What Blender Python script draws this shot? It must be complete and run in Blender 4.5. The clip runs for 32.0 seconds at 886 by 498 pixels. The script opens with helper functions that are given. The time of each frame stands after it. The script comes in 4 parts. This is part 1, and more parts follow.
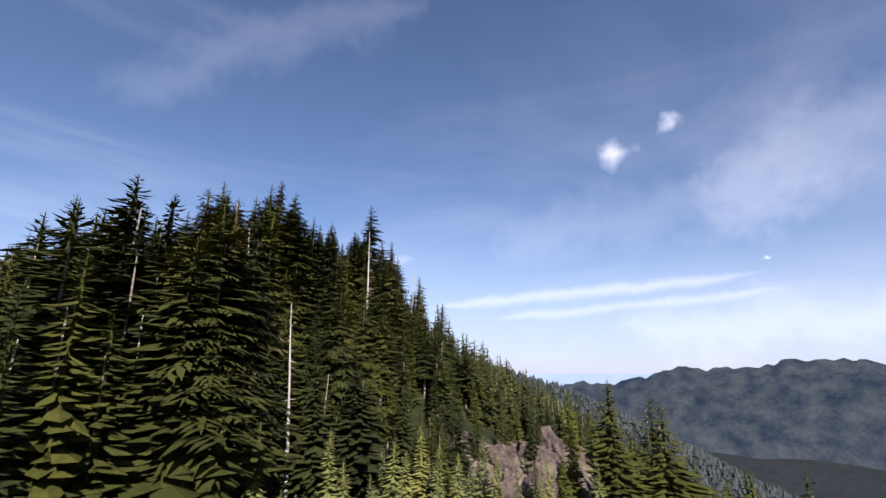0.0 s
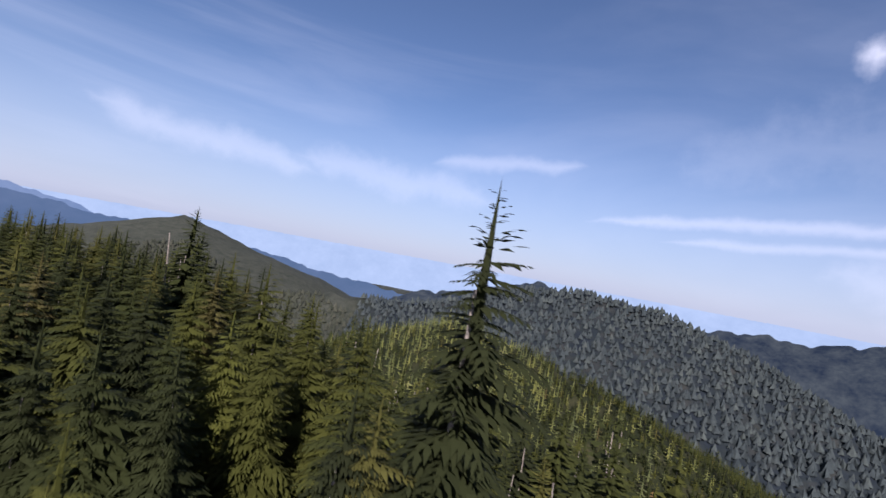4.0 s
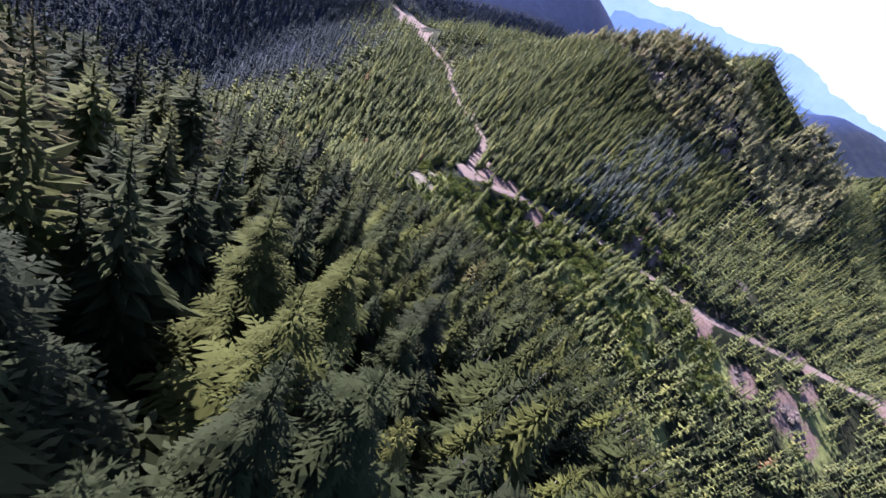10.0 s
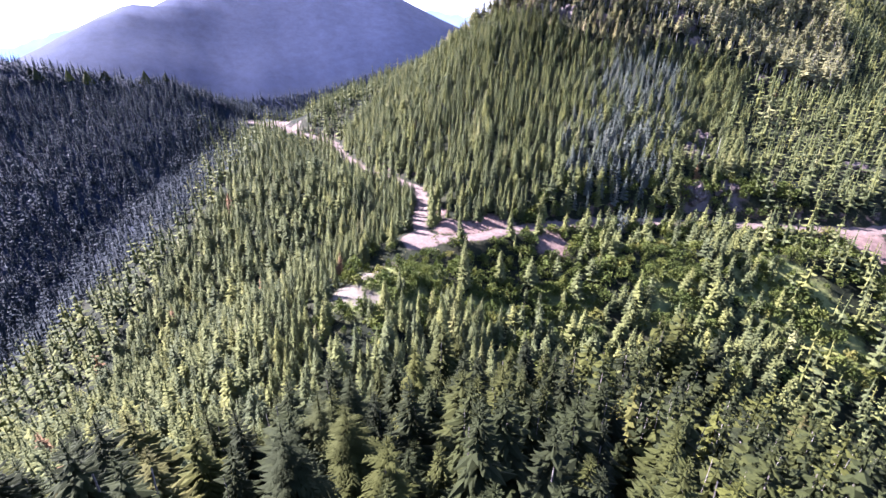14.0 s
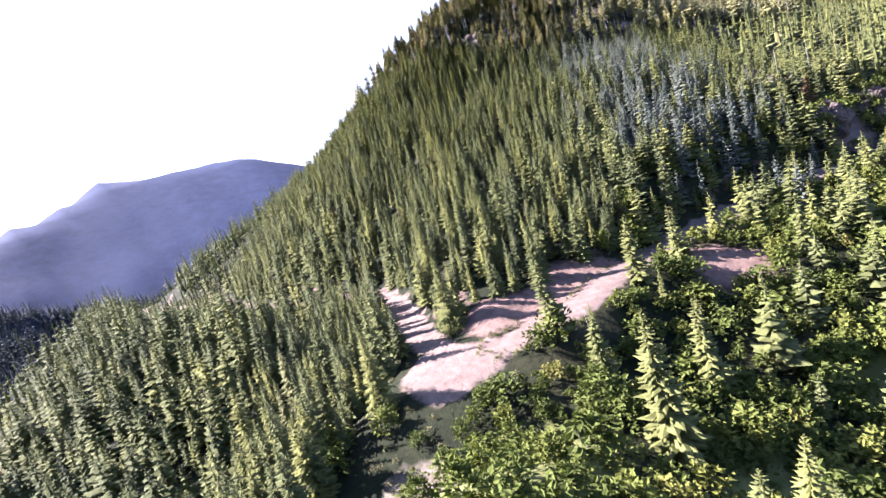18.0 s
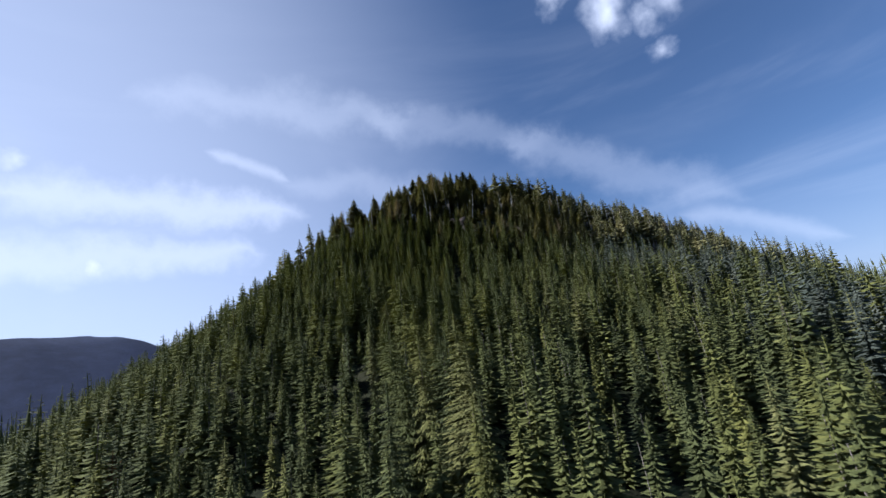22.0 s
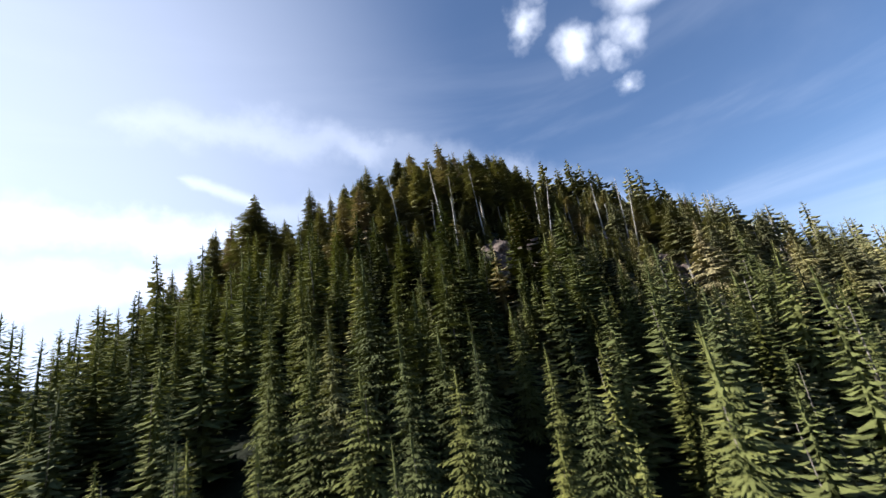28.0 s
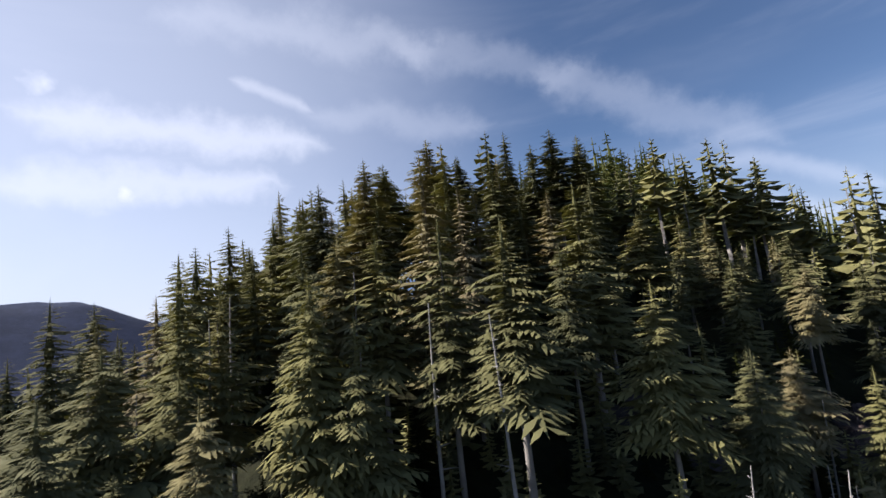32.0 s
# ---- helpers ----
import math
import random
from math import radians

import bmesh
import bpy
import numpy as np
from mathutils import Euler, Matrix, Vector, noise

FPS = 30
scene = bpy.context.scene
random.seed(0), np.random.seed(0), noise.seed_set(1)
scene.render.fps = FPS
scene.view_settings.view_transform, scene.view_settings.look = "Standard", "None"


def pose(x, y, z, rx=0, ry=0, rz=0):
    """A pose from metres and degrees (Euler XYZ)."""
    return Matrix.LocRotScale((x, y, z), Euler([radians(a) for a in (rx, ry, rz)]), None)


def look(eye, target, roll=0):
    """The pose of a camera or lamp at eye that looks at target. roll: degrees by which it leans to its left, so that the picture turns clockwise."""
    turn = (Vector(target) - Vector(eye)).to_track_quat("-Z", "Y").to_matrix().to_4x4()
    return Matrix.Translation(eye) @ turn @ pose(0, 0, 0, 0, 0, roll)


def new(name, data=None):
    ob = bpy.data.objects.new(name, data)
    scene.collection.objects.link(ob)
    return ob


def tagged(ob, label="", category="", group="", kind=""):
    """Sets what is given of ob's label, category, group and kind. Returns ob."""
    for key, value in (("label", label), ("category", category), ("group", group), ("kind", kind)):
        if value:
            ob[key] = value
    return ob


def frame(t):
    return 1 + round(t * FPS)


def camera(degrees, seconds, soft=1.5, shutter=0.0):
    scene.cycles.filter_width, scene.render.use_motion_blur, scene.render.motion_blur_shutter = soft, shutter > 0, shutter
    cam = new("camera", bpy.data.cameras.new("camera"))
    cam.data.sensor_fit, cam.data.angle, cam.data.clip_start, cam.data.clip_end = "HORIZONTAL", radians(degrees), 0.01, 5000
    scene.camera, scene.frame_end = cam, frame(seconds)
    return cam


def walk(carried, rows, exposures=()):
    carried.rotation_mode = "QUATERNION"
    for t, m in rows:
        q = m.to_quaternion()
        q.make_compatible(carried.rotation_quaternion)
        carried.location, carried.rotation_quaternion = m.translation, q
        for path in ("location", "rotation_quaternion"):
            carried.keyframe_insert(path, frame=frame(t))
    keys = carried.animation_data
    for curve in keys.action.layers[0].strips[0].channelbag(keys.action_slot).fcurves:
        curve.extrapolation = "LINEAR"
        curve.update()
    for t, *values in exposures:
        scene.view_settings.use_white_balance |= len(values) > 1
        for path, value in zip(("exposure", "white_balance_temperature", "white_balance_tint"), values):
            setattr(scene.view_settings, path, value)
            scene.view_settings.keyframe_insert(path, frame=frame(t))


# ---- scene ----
cam = camera(87.0, 32.0, soft=1.5, shutter=0.1)
# seconds, eye, yaw, pitch, roll
PATH_ROWS = [
    (0, 56.67, -268.66, 67.27, -77.69, 14.87, 0.07),
    (0.5, 65.03, -267.53, 70.85, -76.86, 15.17, -0.12),
    (1, 73.11, -266.31, 74.88, -77.07, 14.87, -0.27),
    (1.5, 80.99, -264.96, 79.14, -77.69, 14.57, -0.13),
    (2, 88.59, -263.57, 83.38, -76.17, 12.96, 0.86),
    (2.5, 96.00, -262.00, 88.00, -74.74, 8.05, 2.95),
    (4.5, 134.27, -228.21, 98.66, -52.55, -0.55, 13.72),
    (5, 138.61, -210.74, 99.17, -45.84, -2.48, 17.18),
    (5.5, 142.78, -193.61, 99.23, -34.83, -5.77, 20.71),
    (6, 147.22, -176.88, 99.31, -20.53, -9.03, 20.56),
    (6.5, 151.42, -160.10, 99.71, -10.65, -10.16, 25.66),
    (7, 155.10, -144.11, 98.51, 0.41, -11.46, 29.94),
    (7.5, 156.85, -128.98, 95.61, 13.99, -13.80, 32.98),
    (8, 156.06, -114.74, 91.02, 25.34, -17.30, 35.62),
    (8.5, 152.38, -103.92, 85.06, 34.37, -22.62, 32.78),
    (9, 146.67, -97.13, 78.92, 43.63, -27.27, 30.07),
    (9.5, 140.39, -93.36, 73.43, 49.46, -30.56, 27.91),
    (10, 134.71, -90.28, 68.99, 53.17, -32.47, 33.52),
    (10.5, 128.66, -86.95, 66.83, 60.01, -35.10, 38.29),
    (11, 122.42, -82.52, 65.02, 64.20, -33.86, 36.02),
    (11.5, 114.79, -76.36, 62.12, 65.25, -28.68, 31.48),
    (12, 106.22, -67.64, 57.58, 59.15, -24.12, 23.55),
    (12.5, 97.23, -59.13, 51.84, 54.00, -22.15, 12.60),
    (13, 87.90, -52.87, 45.72, 53.07, -21.76, 0.02),
    (13.5, 79.01, -48.00, 40.02, 53.47, -23.67, -0.38),
    (14, 70.90, -43.77, 35.23, 54.54, -23.97, 0.48),
    (14.5, 62.92, -40.89, 31.50, 59.09, -24.07, 3.65),
    (16.5, 29.67, -24.34, 16.21, 64.76, -20.59, 3.02),
    (17, 19.43, -19.16, 11.05, 56.79, -17.93, -3.29),
    (17.5, 9.57, -14.29, 6.51, 49.14, -14.63, -11.28),
    (18, 0.55, -9.33, 3.06, 43.38, -9.13, -17.95),
    (18.5, -7.80, -4.47, 0.16, 36.91, -6.09, -18.38),
    (19, -15.14, 0.02, -1.90, 32.72, -0.95, -15.10),
    (19.5, -19.91, 5.84, -4.08, 31.03, 9.85, -13.47),
    (20, -26.31, 13.12, -3.67, 30.11, 11.68, -10.87),
    (20.5, -33.45, 20.77, -1.65, 28.68, 16.88, -10.05),
    (21, -40.27, 28.45, 0.56, 27.26, 20.84, -9.66),
    (21.5, -46.50, 35.53, 3.04, 27.63, 18.69, -9.32),
    (22, -51.98, 41.78, 5.88, 28.15, 15.26, -8.68),
    (22.5, -56.90, 47.15, 8.77, 30.29, 13.01, -4.04),
    (23, -61.25, 52.25, 11.39, 32.05, 10.41, 1.87),
    (23.5, -65.46, 57.94, 13.94, 31.55, 6.27, 2.57),
    (24, -69.59, 63.90, 16.46, 29.18, 3.87, 0.32),
    (24.5, -73.59, 69.57, 18.75, 27.05, 3.93, -3.92),
    (26.5, -87.21, 93.71, 27.44, 24.66, 4.53, -10.08),
    (27, -90.76, 100.33, 29.65, 24.91, 6.92, -10.33),
    (27.5, -94.19, 106.94, 32.53, 24.65, 12.43, -10.20),
    (28, -97.51, 113.46, 35.52, 24.62, 18.05, -9.88),
    (28.5, -100.53, 119.74, 38.55, 23.05, 21.80, -11.84),
    (29, -103.18, 125.68, 41.82, 22.06, 23.11, -13.13),
    (29.5, -105.38, 131.11, 45.07, 21.88, 25.12, -14.93),
    (30, -107.27, 136.36, 49.18, 19.15, 24.32, -20.40),
    (30.5, -108.35, 141.02, 53.08, 19.85, 24.70, -20.25),
    (31, -108.26, 144.97, 57.37, 23.23, 22.45, -14.38),
    (31.5, -109.16, 149.50, 62.04, 26.89, 15.08, -8.88),
    (32, -108.93, 153.89, 66.84, 31.90, 7.96, -5.98),

]


def aim(x, y, z, yaw, pitch, roll):
    return pose(x, y, z, 90 + pitch, 0, yaw) @ pose(0, 0, 0, 0, 0, roll)


EXPOSURES = [(0, 1.37, 6100, 20), (1, 1.32, 6100, 20), (2, 1.17, 6100, 20), (2.5, 1.12, 6100, 20), (4.5, 1.02, 5700, 25), (6, 1.02, 5600, 26), (8, 1.47, 5400, 33), (9, 1.92, 5400, 30), (11, 2.82, 4950, 38), (13, 3.07, 5200, 37), (17, 3.32, 5350, 38), (18.5, 2.97, 5600, 26), (20, 1.92, 5250, 12), (21, 1.32, 5150, 10), (23, 0.95, 5550, 20), (26.5, 1.74, 5850, 19), (28, 1.64, 5850, 12), (30, 1.39, 5750, 11), (31, 1.22, 5650, 10), (32, 1.05, 5900, 16)]
walk(cam, [(r[0], aim(*r[1:])) for r in PATH_ROWS], EXPOSURES)

# ---------------------------------------------------------------- light
SUN_AZ, SUN_EL = 118.0, 35.0          # yaw from +y towards -x, height


def build_world():
    world = bpy.data.worlds.new("sky")
    scene.world = world
    world.use_nodes = True
    nt = world.node_tree
    nt.nodes.clear()
    n, l = nt.nodes.new, nt.links.new
    out, bg = n("ShaderNodeOutputWorld"), n("ShaderNodeBackground")
    sky = n("ShaderNodeTexSky")
    sky.sky_type = "NISHITA"
    sky.sun_disc = False
    sky.sun_elevation, sky.sun_rotation = radians(SUN_EL), radians(-SUN_AZ)
    sky.altitude, sky.air_density, sky.dust_density, sky.ozone_density = 900, 1.0, 0.6, 2.2
    tc, sep = n("ShaderNodeTexCoord"), n("ShaderNodeSeparateXYZ")
    l(tc.outputs["Generated"], sep.inputs[0])

    def math_node(op, a, b):
        m = n("ShaderNodeMath")
        m.operation = op
        for k, v in enumerate((a, b)):
            if isinstance(v, (int, float)):
                m.inputs[k].default_value = v
            else:
                l(v, m.inputs[k])
        return m.outputs[0]
    def bands(tilt, scale, stretch, lo, hi, seed):
        mp, tx, ramp = n("ShaderNodeMapping"), n("ShaderNodeTexNoise"), n("ShaderNodeMapRange")
        mp.inputs["Rotation"].default_value = (radians(tilt), radians(-tilt * 0.6), 0)
        mp.inputs["Scale"].default_value = (scale, scale, scale * stretch)
        mp.inputs["Location"].default_value = (seed, seed * 0.37, seed * 0.11)
        tx.inputs["Detail"].default_value, tx.inputs["Roughness"].default_value = 8, 0.55
        tx.inputs["Scale"].default_value, tx.inputs["Distortion"].default_value = 1.0, 0.6
        ramp.interpolation_type = "SMOOTHSTEP"
        ramp.inputs["From Min"].default_value, ramp.inputs["From Max"].default_value = lo, hi
        l(tc.outputs["Generated"], mp.inputs[0])
        l(mp.outputs[0], tx.inputs["Vector"])
        l(tx.outputs[0], ramp.inputs["Value"])
        return ramp.outputs[0]
    sunward = n("ShaderNodeVectorMath")
    sunward.operation = "DOT_PRODUCT"
    l(tc.outputs["Generated"], sunward.inputs[0])
    sunward.inputs[1].default_value = (-0.97, 0.05, 0.2)
    glow = n("ShaderNodeMapRange")
    glow.interpolation_type = "SMOOTHSTEP"
    glow.inputs["From Min"].default_value, glow.inputs["From Max"].default_value, glow.inputs["To Max"].default_value = 0.35, 1.0, 0.46
    l(sunward.outputs["Value"], glow.inputs["Value"])
    cirrus = math_node("MULTIPLY", bands(7, 1.3, 8.0, 0.5, 0.8, 3.1), 0.10)
    veil = math_node("MULTIPLY", bands(-12, 1.1, 2.5, 0.42, 0.8, 9.4), 0.14)
    east = n("ShaderNodeMapRange")
    east.inputs["From Min"].default_value, east.inputs["From Max"].default_value = 0.45, 0.9
    east.inputs["To Min"].default_value, east.inputs["To Max"].default_value = 1.1, 0.35
    l(sep.outputs[0], east.inputs["Value"])
    cirrus = math_node("MULTIPLY", cirrus, east.outputs[0])
    high = n("ShaderNodeMapRange")
    for key, v in (("From Min", 0.4), ("From Max", 0.68), ("To Min", 1.0), ("To Max", 0.15)):
        high.inputs[key].default_value = v
    l(sep.outputs[2], high.inputs["Value"])
    cirrus, veil = math_node("MULTIPLY", cirrus, high.outputs[0]), math_node("MULTIPLY", veil, high.outputs[0])
    mask = math_node("MINIMUM", math_node("ADD", math_node("ADD", cirrus, veil), glow.outputs[0]), 0.9)

    def puff(yaw, height, size, seed, squash=1.7):
        off, flat, d = n("ShaderNodeVectorMath"), n("ShaderNodeVectorMath"), n("ShaderNodeVectorMath")
        off.operation, flat.operation, d.operation = "SUBTRACT", "MULTIPLY", "LENGTH"
        a, e = radians(yaw), radians(height)
        off.inputs[1].default_value = (-math.sin(a) * math.cos(e), math.cos(a) * math.cos(e), math.sin(e))
        flat.inputs[1].default_value = (1.0, 1.0, squash)
        l(tc.outputs["Generated"], off.inputs[0])
        l(off.outputs[0], flat.inputs[0])
        l(flat.outputs[0], d.inputs[0])
        tx = n("ShaderNodeTexNoise")
        tx.inputs["Scale"].default_value, tx.inputs["Detail"].default_value = 0.8 / size, 8
        warp = n("ShaderNodeVectorMath")
        warp.operation = "ADD"
        l(tc.outputs["Generated"], warp.inputs[0])
        warp.inputs[1].default_value = (seed, seed, seed)
        l(warp.outputs[0], tx.inputs["Vector"])
        near = math_node("SUBTRACT", 1.0, math_node("DIVIDE", d.outputs["Value"], size))
        body = math_node("ADD", near, math_node("MULTIPLY", math_node("SUBTRACT", tx.outputs[0], 0.5), 2.2))
        ramp = n("ShaderNodeMapRange")
        ramp.interpolation_type = "SMOOTHSTEP"
        ramp.inputs["From Min"].default_value, ramp.inputs["From Max"].default_value = 0.1, 1.6
        l(body, ramp.inputs["Value"])
        return ramp.outputs[0]

    fray = n("ShaderNodeTexNoise")
    fray.inputs["Scale"].default_value, fray.inputs["Detail"].default_value, fray.inputs["Roughness"].default_value = 9.0, 6, 0.6
    l(tc.outputs["Generated"], fray.inputs["Vector"])

    def way(yaw, height):
        a, e = radians(yaw), radians(height)
        return Vector((-math.sin(a) * math.cos(e), math.cos(a) * math.cos(e), math.sin(e)))

    def streak(yaw0, height0, yaw1, height1, width, strength):
        """A drawn-out wisp of high cloud between two places of the sky."""
        a, b = way(yaw0, height0), way(yaw1, height1)
        across = a.cross(b).normalized()
        along = (b - a).normalized()
        da, dl = n("ShaderNodeVectorMath"), n("ShaderNodeVectorMath")
        for node, v in ((da, across), (dl, along)):
            node.operation = "DOT_PRODUCT"
            l(tc.outputs["Generated"], node.inputs[0])
            node.inputs[1].default_value = v
        wob = math_node("MULTIPLY", math_node("SUBTRACT", fray.outputs[0], 0.5), radians(width) * 2.2)
        off = math_node("ABSOLUTE", math_node("ADD", da.outputs["Value"], wob), 0.0)
        mid, half = (a.dot(along) + b.dot(along)) / 2, (b - a).length / 2
        end = math_node("SUBTRACT", math_node("ABSOLUTE", math_node("SUBTRACT", dl.outputs["Value"], mid), 0.0), half * 0.6)
        far = math_node("DIVIDE", math_node("MAXIMUM", end, 0.0), half * 0.5)
        body = math_node("SUBTRACT", 1.0, math_node("ADD", math_node("DIVIDE", off, radians(width)), math_node("MULTIPLY", far, far)))
        ramp = n("ShaderNodeMapRange")
        ramp.interpolation_type = "SMOOTHSTEP"
        ramp.inputs["To Max"].default_value = strength
        l(body, ramp.inputs["Value"])
        mid_way = n("ShaderNodeVectorMath")
        mid_way.operation = "DOT_PRODUCT"
        l(tc.outputs["Generated"], mid_way.inputs[0])
        mid_way.inputs[1].default_value = ((a + b) / 2).normalized()
        return math_node("MULTIPLY", ramp.outputs[0], math_node("GREATER_THAN", mid_way.outputs["Value"], 0.0))
    for p in STREAKS:
        mask = math_node("ADD", mask, math_node("MULTIPLY", math_node("SUBTRACT", 1.0, mask), streak(*p)))
    for p in PUFFS:
        mask = math_node("MAXIMUM", mask, puff(*p))
    low = n("ShaderNodeMapRange")
    low.interpolation_type = "SMOOTHSTEP"
    for key, v in (("From Min", -0.02), ("From Max", 0.32), ("To Min", 0.75), ("To Max", 0.0)):
        low.inputs[key].default_value = v
    l(sep.outputs[2], low.inputs["Value"])
    pale = n("ShaderNodeMix")
    pale.data_type = "RGBA"
    l(low.outputs[0], pale.inputs["Factor"])
    l(sky.outputs[0], pale.inputs["A"])
    pale.inputs["B"].default_value = (5.0, 5.6, 6.9, 1)
    mix = n("ShaderNodeMix")
    mix.data_type = "RGBA"
    l(mask, mix.inputs["Factor"])
    l(pale.outputs["Result"], mix.inputs["A"])
    mix.inputs["B"].default_value = (10.5, 10.6, 11.0, 1)
    l(mix.outputs["Result"], bg.inputs[0])
    bg.inputs[1].default_value = 0.05
    l(bg.outputs[0], out.inputs[0])


# small clouds: yaw, height, angular size, seed, flatness
PUFFS = [(-99.7, 24.7, 0.055, 1.7), (-106.1, 26.7, 0.045, 5.2), (-7.2, 38.4, 0.075, 2.3, 0.8), (-4.6, 36.2, 0.062, 3.3, 0.8), (-2.6, 34.6, 0.045, 6.3, 1.0), (1.4, 36.4, 0.054, 8.1, 0.6), (7.6, 40.5, 0.048, 4.4, 0.45), (5.0, 45.0, 0.055, 5.4, 0.7), (-3.0, 30.4, 0.036, 7.7, 1.6),
         (-113.2, 11.4, 0.010, 6.6), (66.5, 15.8, 0.06, 9.1, 1.1), (73.0, 25.0, 0.08, 3.9, 1.0), (70, 19, 0.05, 2.9, 1.0)]
# wisps of high cloud: yaw and height of both ends, width, strength
STREAKS = [(76, 22, 45, 21, 3.2, 0.46), (78, 16, 50, 16.5, 3.2, 0.43), (56, 28, 46.5, 25.2, 1, 0.31), (64, 32.5, 30, 31.2, 3.5, 0.19), (36, 31.5, 12, 25.5, 3, 0.14), (18, 27, -6, 13, 3.2, 0.17), (48, 25, 24, 22, 2.5, 0.15), (-76, 7.7, -112, 9.8, 1, 0.31), (-84, 6.3, -114, 8, 0.8, 0.25), (-84, 14.5, -122, 19, 5, 0.1), (-38, 27, -76, 43, 4, 0.07), (-56, 11.3, -74, 13.4, 1.4, 0.25), (-98, 4.5, -128, 5, 4.4, 0.22), (-108, 17, -128, 24, 7, 0.13), (29, 13, 10, 11, 2.1, 0.37), (15, 11.3, -10, 5.2, 1.8, 0.31), (0, 13.5, -13, 7, 1.6, 0.22), (-20, 9, -42, 7, 2.5, 0.25), (-40, 9, -64, 8, 3, 0.22)]
build_world()
sun = new("sun", bpy.data.lights.new("sun", "SUN"))
sun.data.energy, sun.data.angle, sun.data.color = 5.0, radians(0.6), (1.0, 0.92, 0.80)
_a, _e = radians(SUN_AZ), radians(SUN_EL)
sun.matrix_basis = look((-math.sin(_a) * math.cos(_e) * 900, math.cos(_a) * math.cos(_e) * 900, math.sin(_e) * 900), (0, 0, 0))


# ---------------------------------------------------------------- materials
def mat(name, rough=0.8, spec=0.3):
    m = bpy.data.materials.new(name)
    m.use_nodes = True
    b = m.node_tree.nodes["Principled BSDF"]
    b.inputs["Roughness"].default_value, b.inputs["Specular IOR Level"].default_value = rough, spec
    return m, m.node_tree, b


def ramp_node(nt, stops):
    r = nt.nodes.new("ShaderNodeValToRGB")
    while len(r.color_ramp.elements) < len(stops):
        r.color_ramp.elements.new(0.5)
    for e, (p, c) in zip(r.color_ramp.elements, stops):
        e.position, e.color = p, (*c, 1)
    return r


def noise_node(nt, scale, detail=4, rough=0.6, coords="Object"):
    t = nt.nodes.new("ShaderNodeTexNoise")
    t.inputs["Scale"].default_value, t.inputs["Detail"].default_value, t.inputs["Roughness"].default_value = scale, detail, rough
    tc = nt.nodes.new("ShaderNodeTexCoord")
    nt.links.new(tc.outputs[coords], t.inputs["Vector"])
    return t


def mix_node(nt, fac, a, b, kind="MIX"):
    m = nt.nodes.new("ShaderNodeMix")
    m.data_type, m.blend_type = "RGBA", kind
    for key, v in (("Factor", fac), ("A", a), ("B", b)):
        if isinstance(v, (int, float)):
            m.inputs[key].default_value = v
        elif isinstance(v, tuple):
            m.inputs[key].default_value = (*v, 1)
        else:
            nt.links.new(v, m.inputs[key])
    return m.outputs["Result"]


def bump_node(nt, b, height, strength, dist):
    bn = nt.nodes.new("ShaderNodeBump")
    bn.inputs["Strength"].default_value, bn.inputs["Distance"].default_value = strength, dist
    nt.links.new(height, bn.inputs["Height"])
    nt.links.new(bn.outputs[0], b.inputs["Normal"])


def foliage_mat(name, stops, attr=True, grain=1.2, through_light=0.14):
    """Needles or leaves: hue from the tree's own tint, patches and grain on top, some light let through."""
    m, nt, b = mat(name, 0.85, 0.08)
    l = nt.links.new
    r = ramp_node(nt, stops)
    if attr:
        a = nt.nodes.new("ShaderNodeAttribute")
        a.attribute_name = "tint"
        l(a.outputs["Fac"], r.inputs[0])
    else:
        a = nt.nodes.new("ShaderNodeObjectInfo")
        l(a.outputs["Random"], r.inputs[0])
    g = noise_node(nt, grain, 3, 0.7)
    gr = ramp_node(nt, [(0.3, (0.65, 0.65, 0.6)), (0.7, (1.25, 1.22, 1.08))])
    l(g.outputs[0], gr.inputs[0])
    col = mix_node(nt, 1.0, r.outputs[0], gr.outputs[0], "MULTIPLY")
    l(col, b.inputs["Base Color"])
    tr = nt.nodes.new("ShaderNodeBsdfTranslucent")
    l(mix_node(nt, 1.0, col, (1.25, 1.3, 0.55), "MULTIPLY"), tr.inputs[0])
    mx = nt.nodes.new("ShaderNodeMixShader")
    mx.inputs[0].default_value = through_light
    l(b.outputs[0], mx.inputs[1])
    l(tr.outputs[0], mx.inputs[2])
    l(mx.outputs[0], nt.nodes["Material Output"].inputs[0])
    return m


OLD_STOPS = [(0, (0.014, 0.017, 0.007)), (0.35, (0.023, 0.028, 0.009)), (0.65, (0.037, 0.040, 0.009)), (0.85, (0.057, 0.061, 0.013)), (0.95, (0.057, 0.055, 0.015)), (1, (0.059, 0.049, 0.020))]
YOUNG_STOPS = [(0, (0.066, 0.077, 0.035)), (0.3, (0.085, 0.096, 0.037)), (0.6, (0.111, 0.119, 0.040)), (0.85, (0.146, 0.148, 0.044)), (0.992, (0.149, 0.149, 0.067)), (1, (0.165, 0.100, 0.049))]
SILVER_STOPS = [(0, (0.062, 0.076, 0.066)), (0.5, (0.087, 0.099, 0.084)), (1, (0.116, 0.124, 0.104))]
BUSH_STOPS = [(0, (0.054, 0.072, 0.018)), (0.5, (0.081, 0.099, 0.023)), (0.8, (0.117, 0.127, 0.029)), (1, (0.148, 0.140, 0.039))]
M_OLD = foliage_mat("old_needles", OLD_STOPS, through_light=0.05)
M_OLD_ONE = foliage_mat("old_needles_single", OLD_STOPS, attr=False, grain=0.8, through_light=0.05)
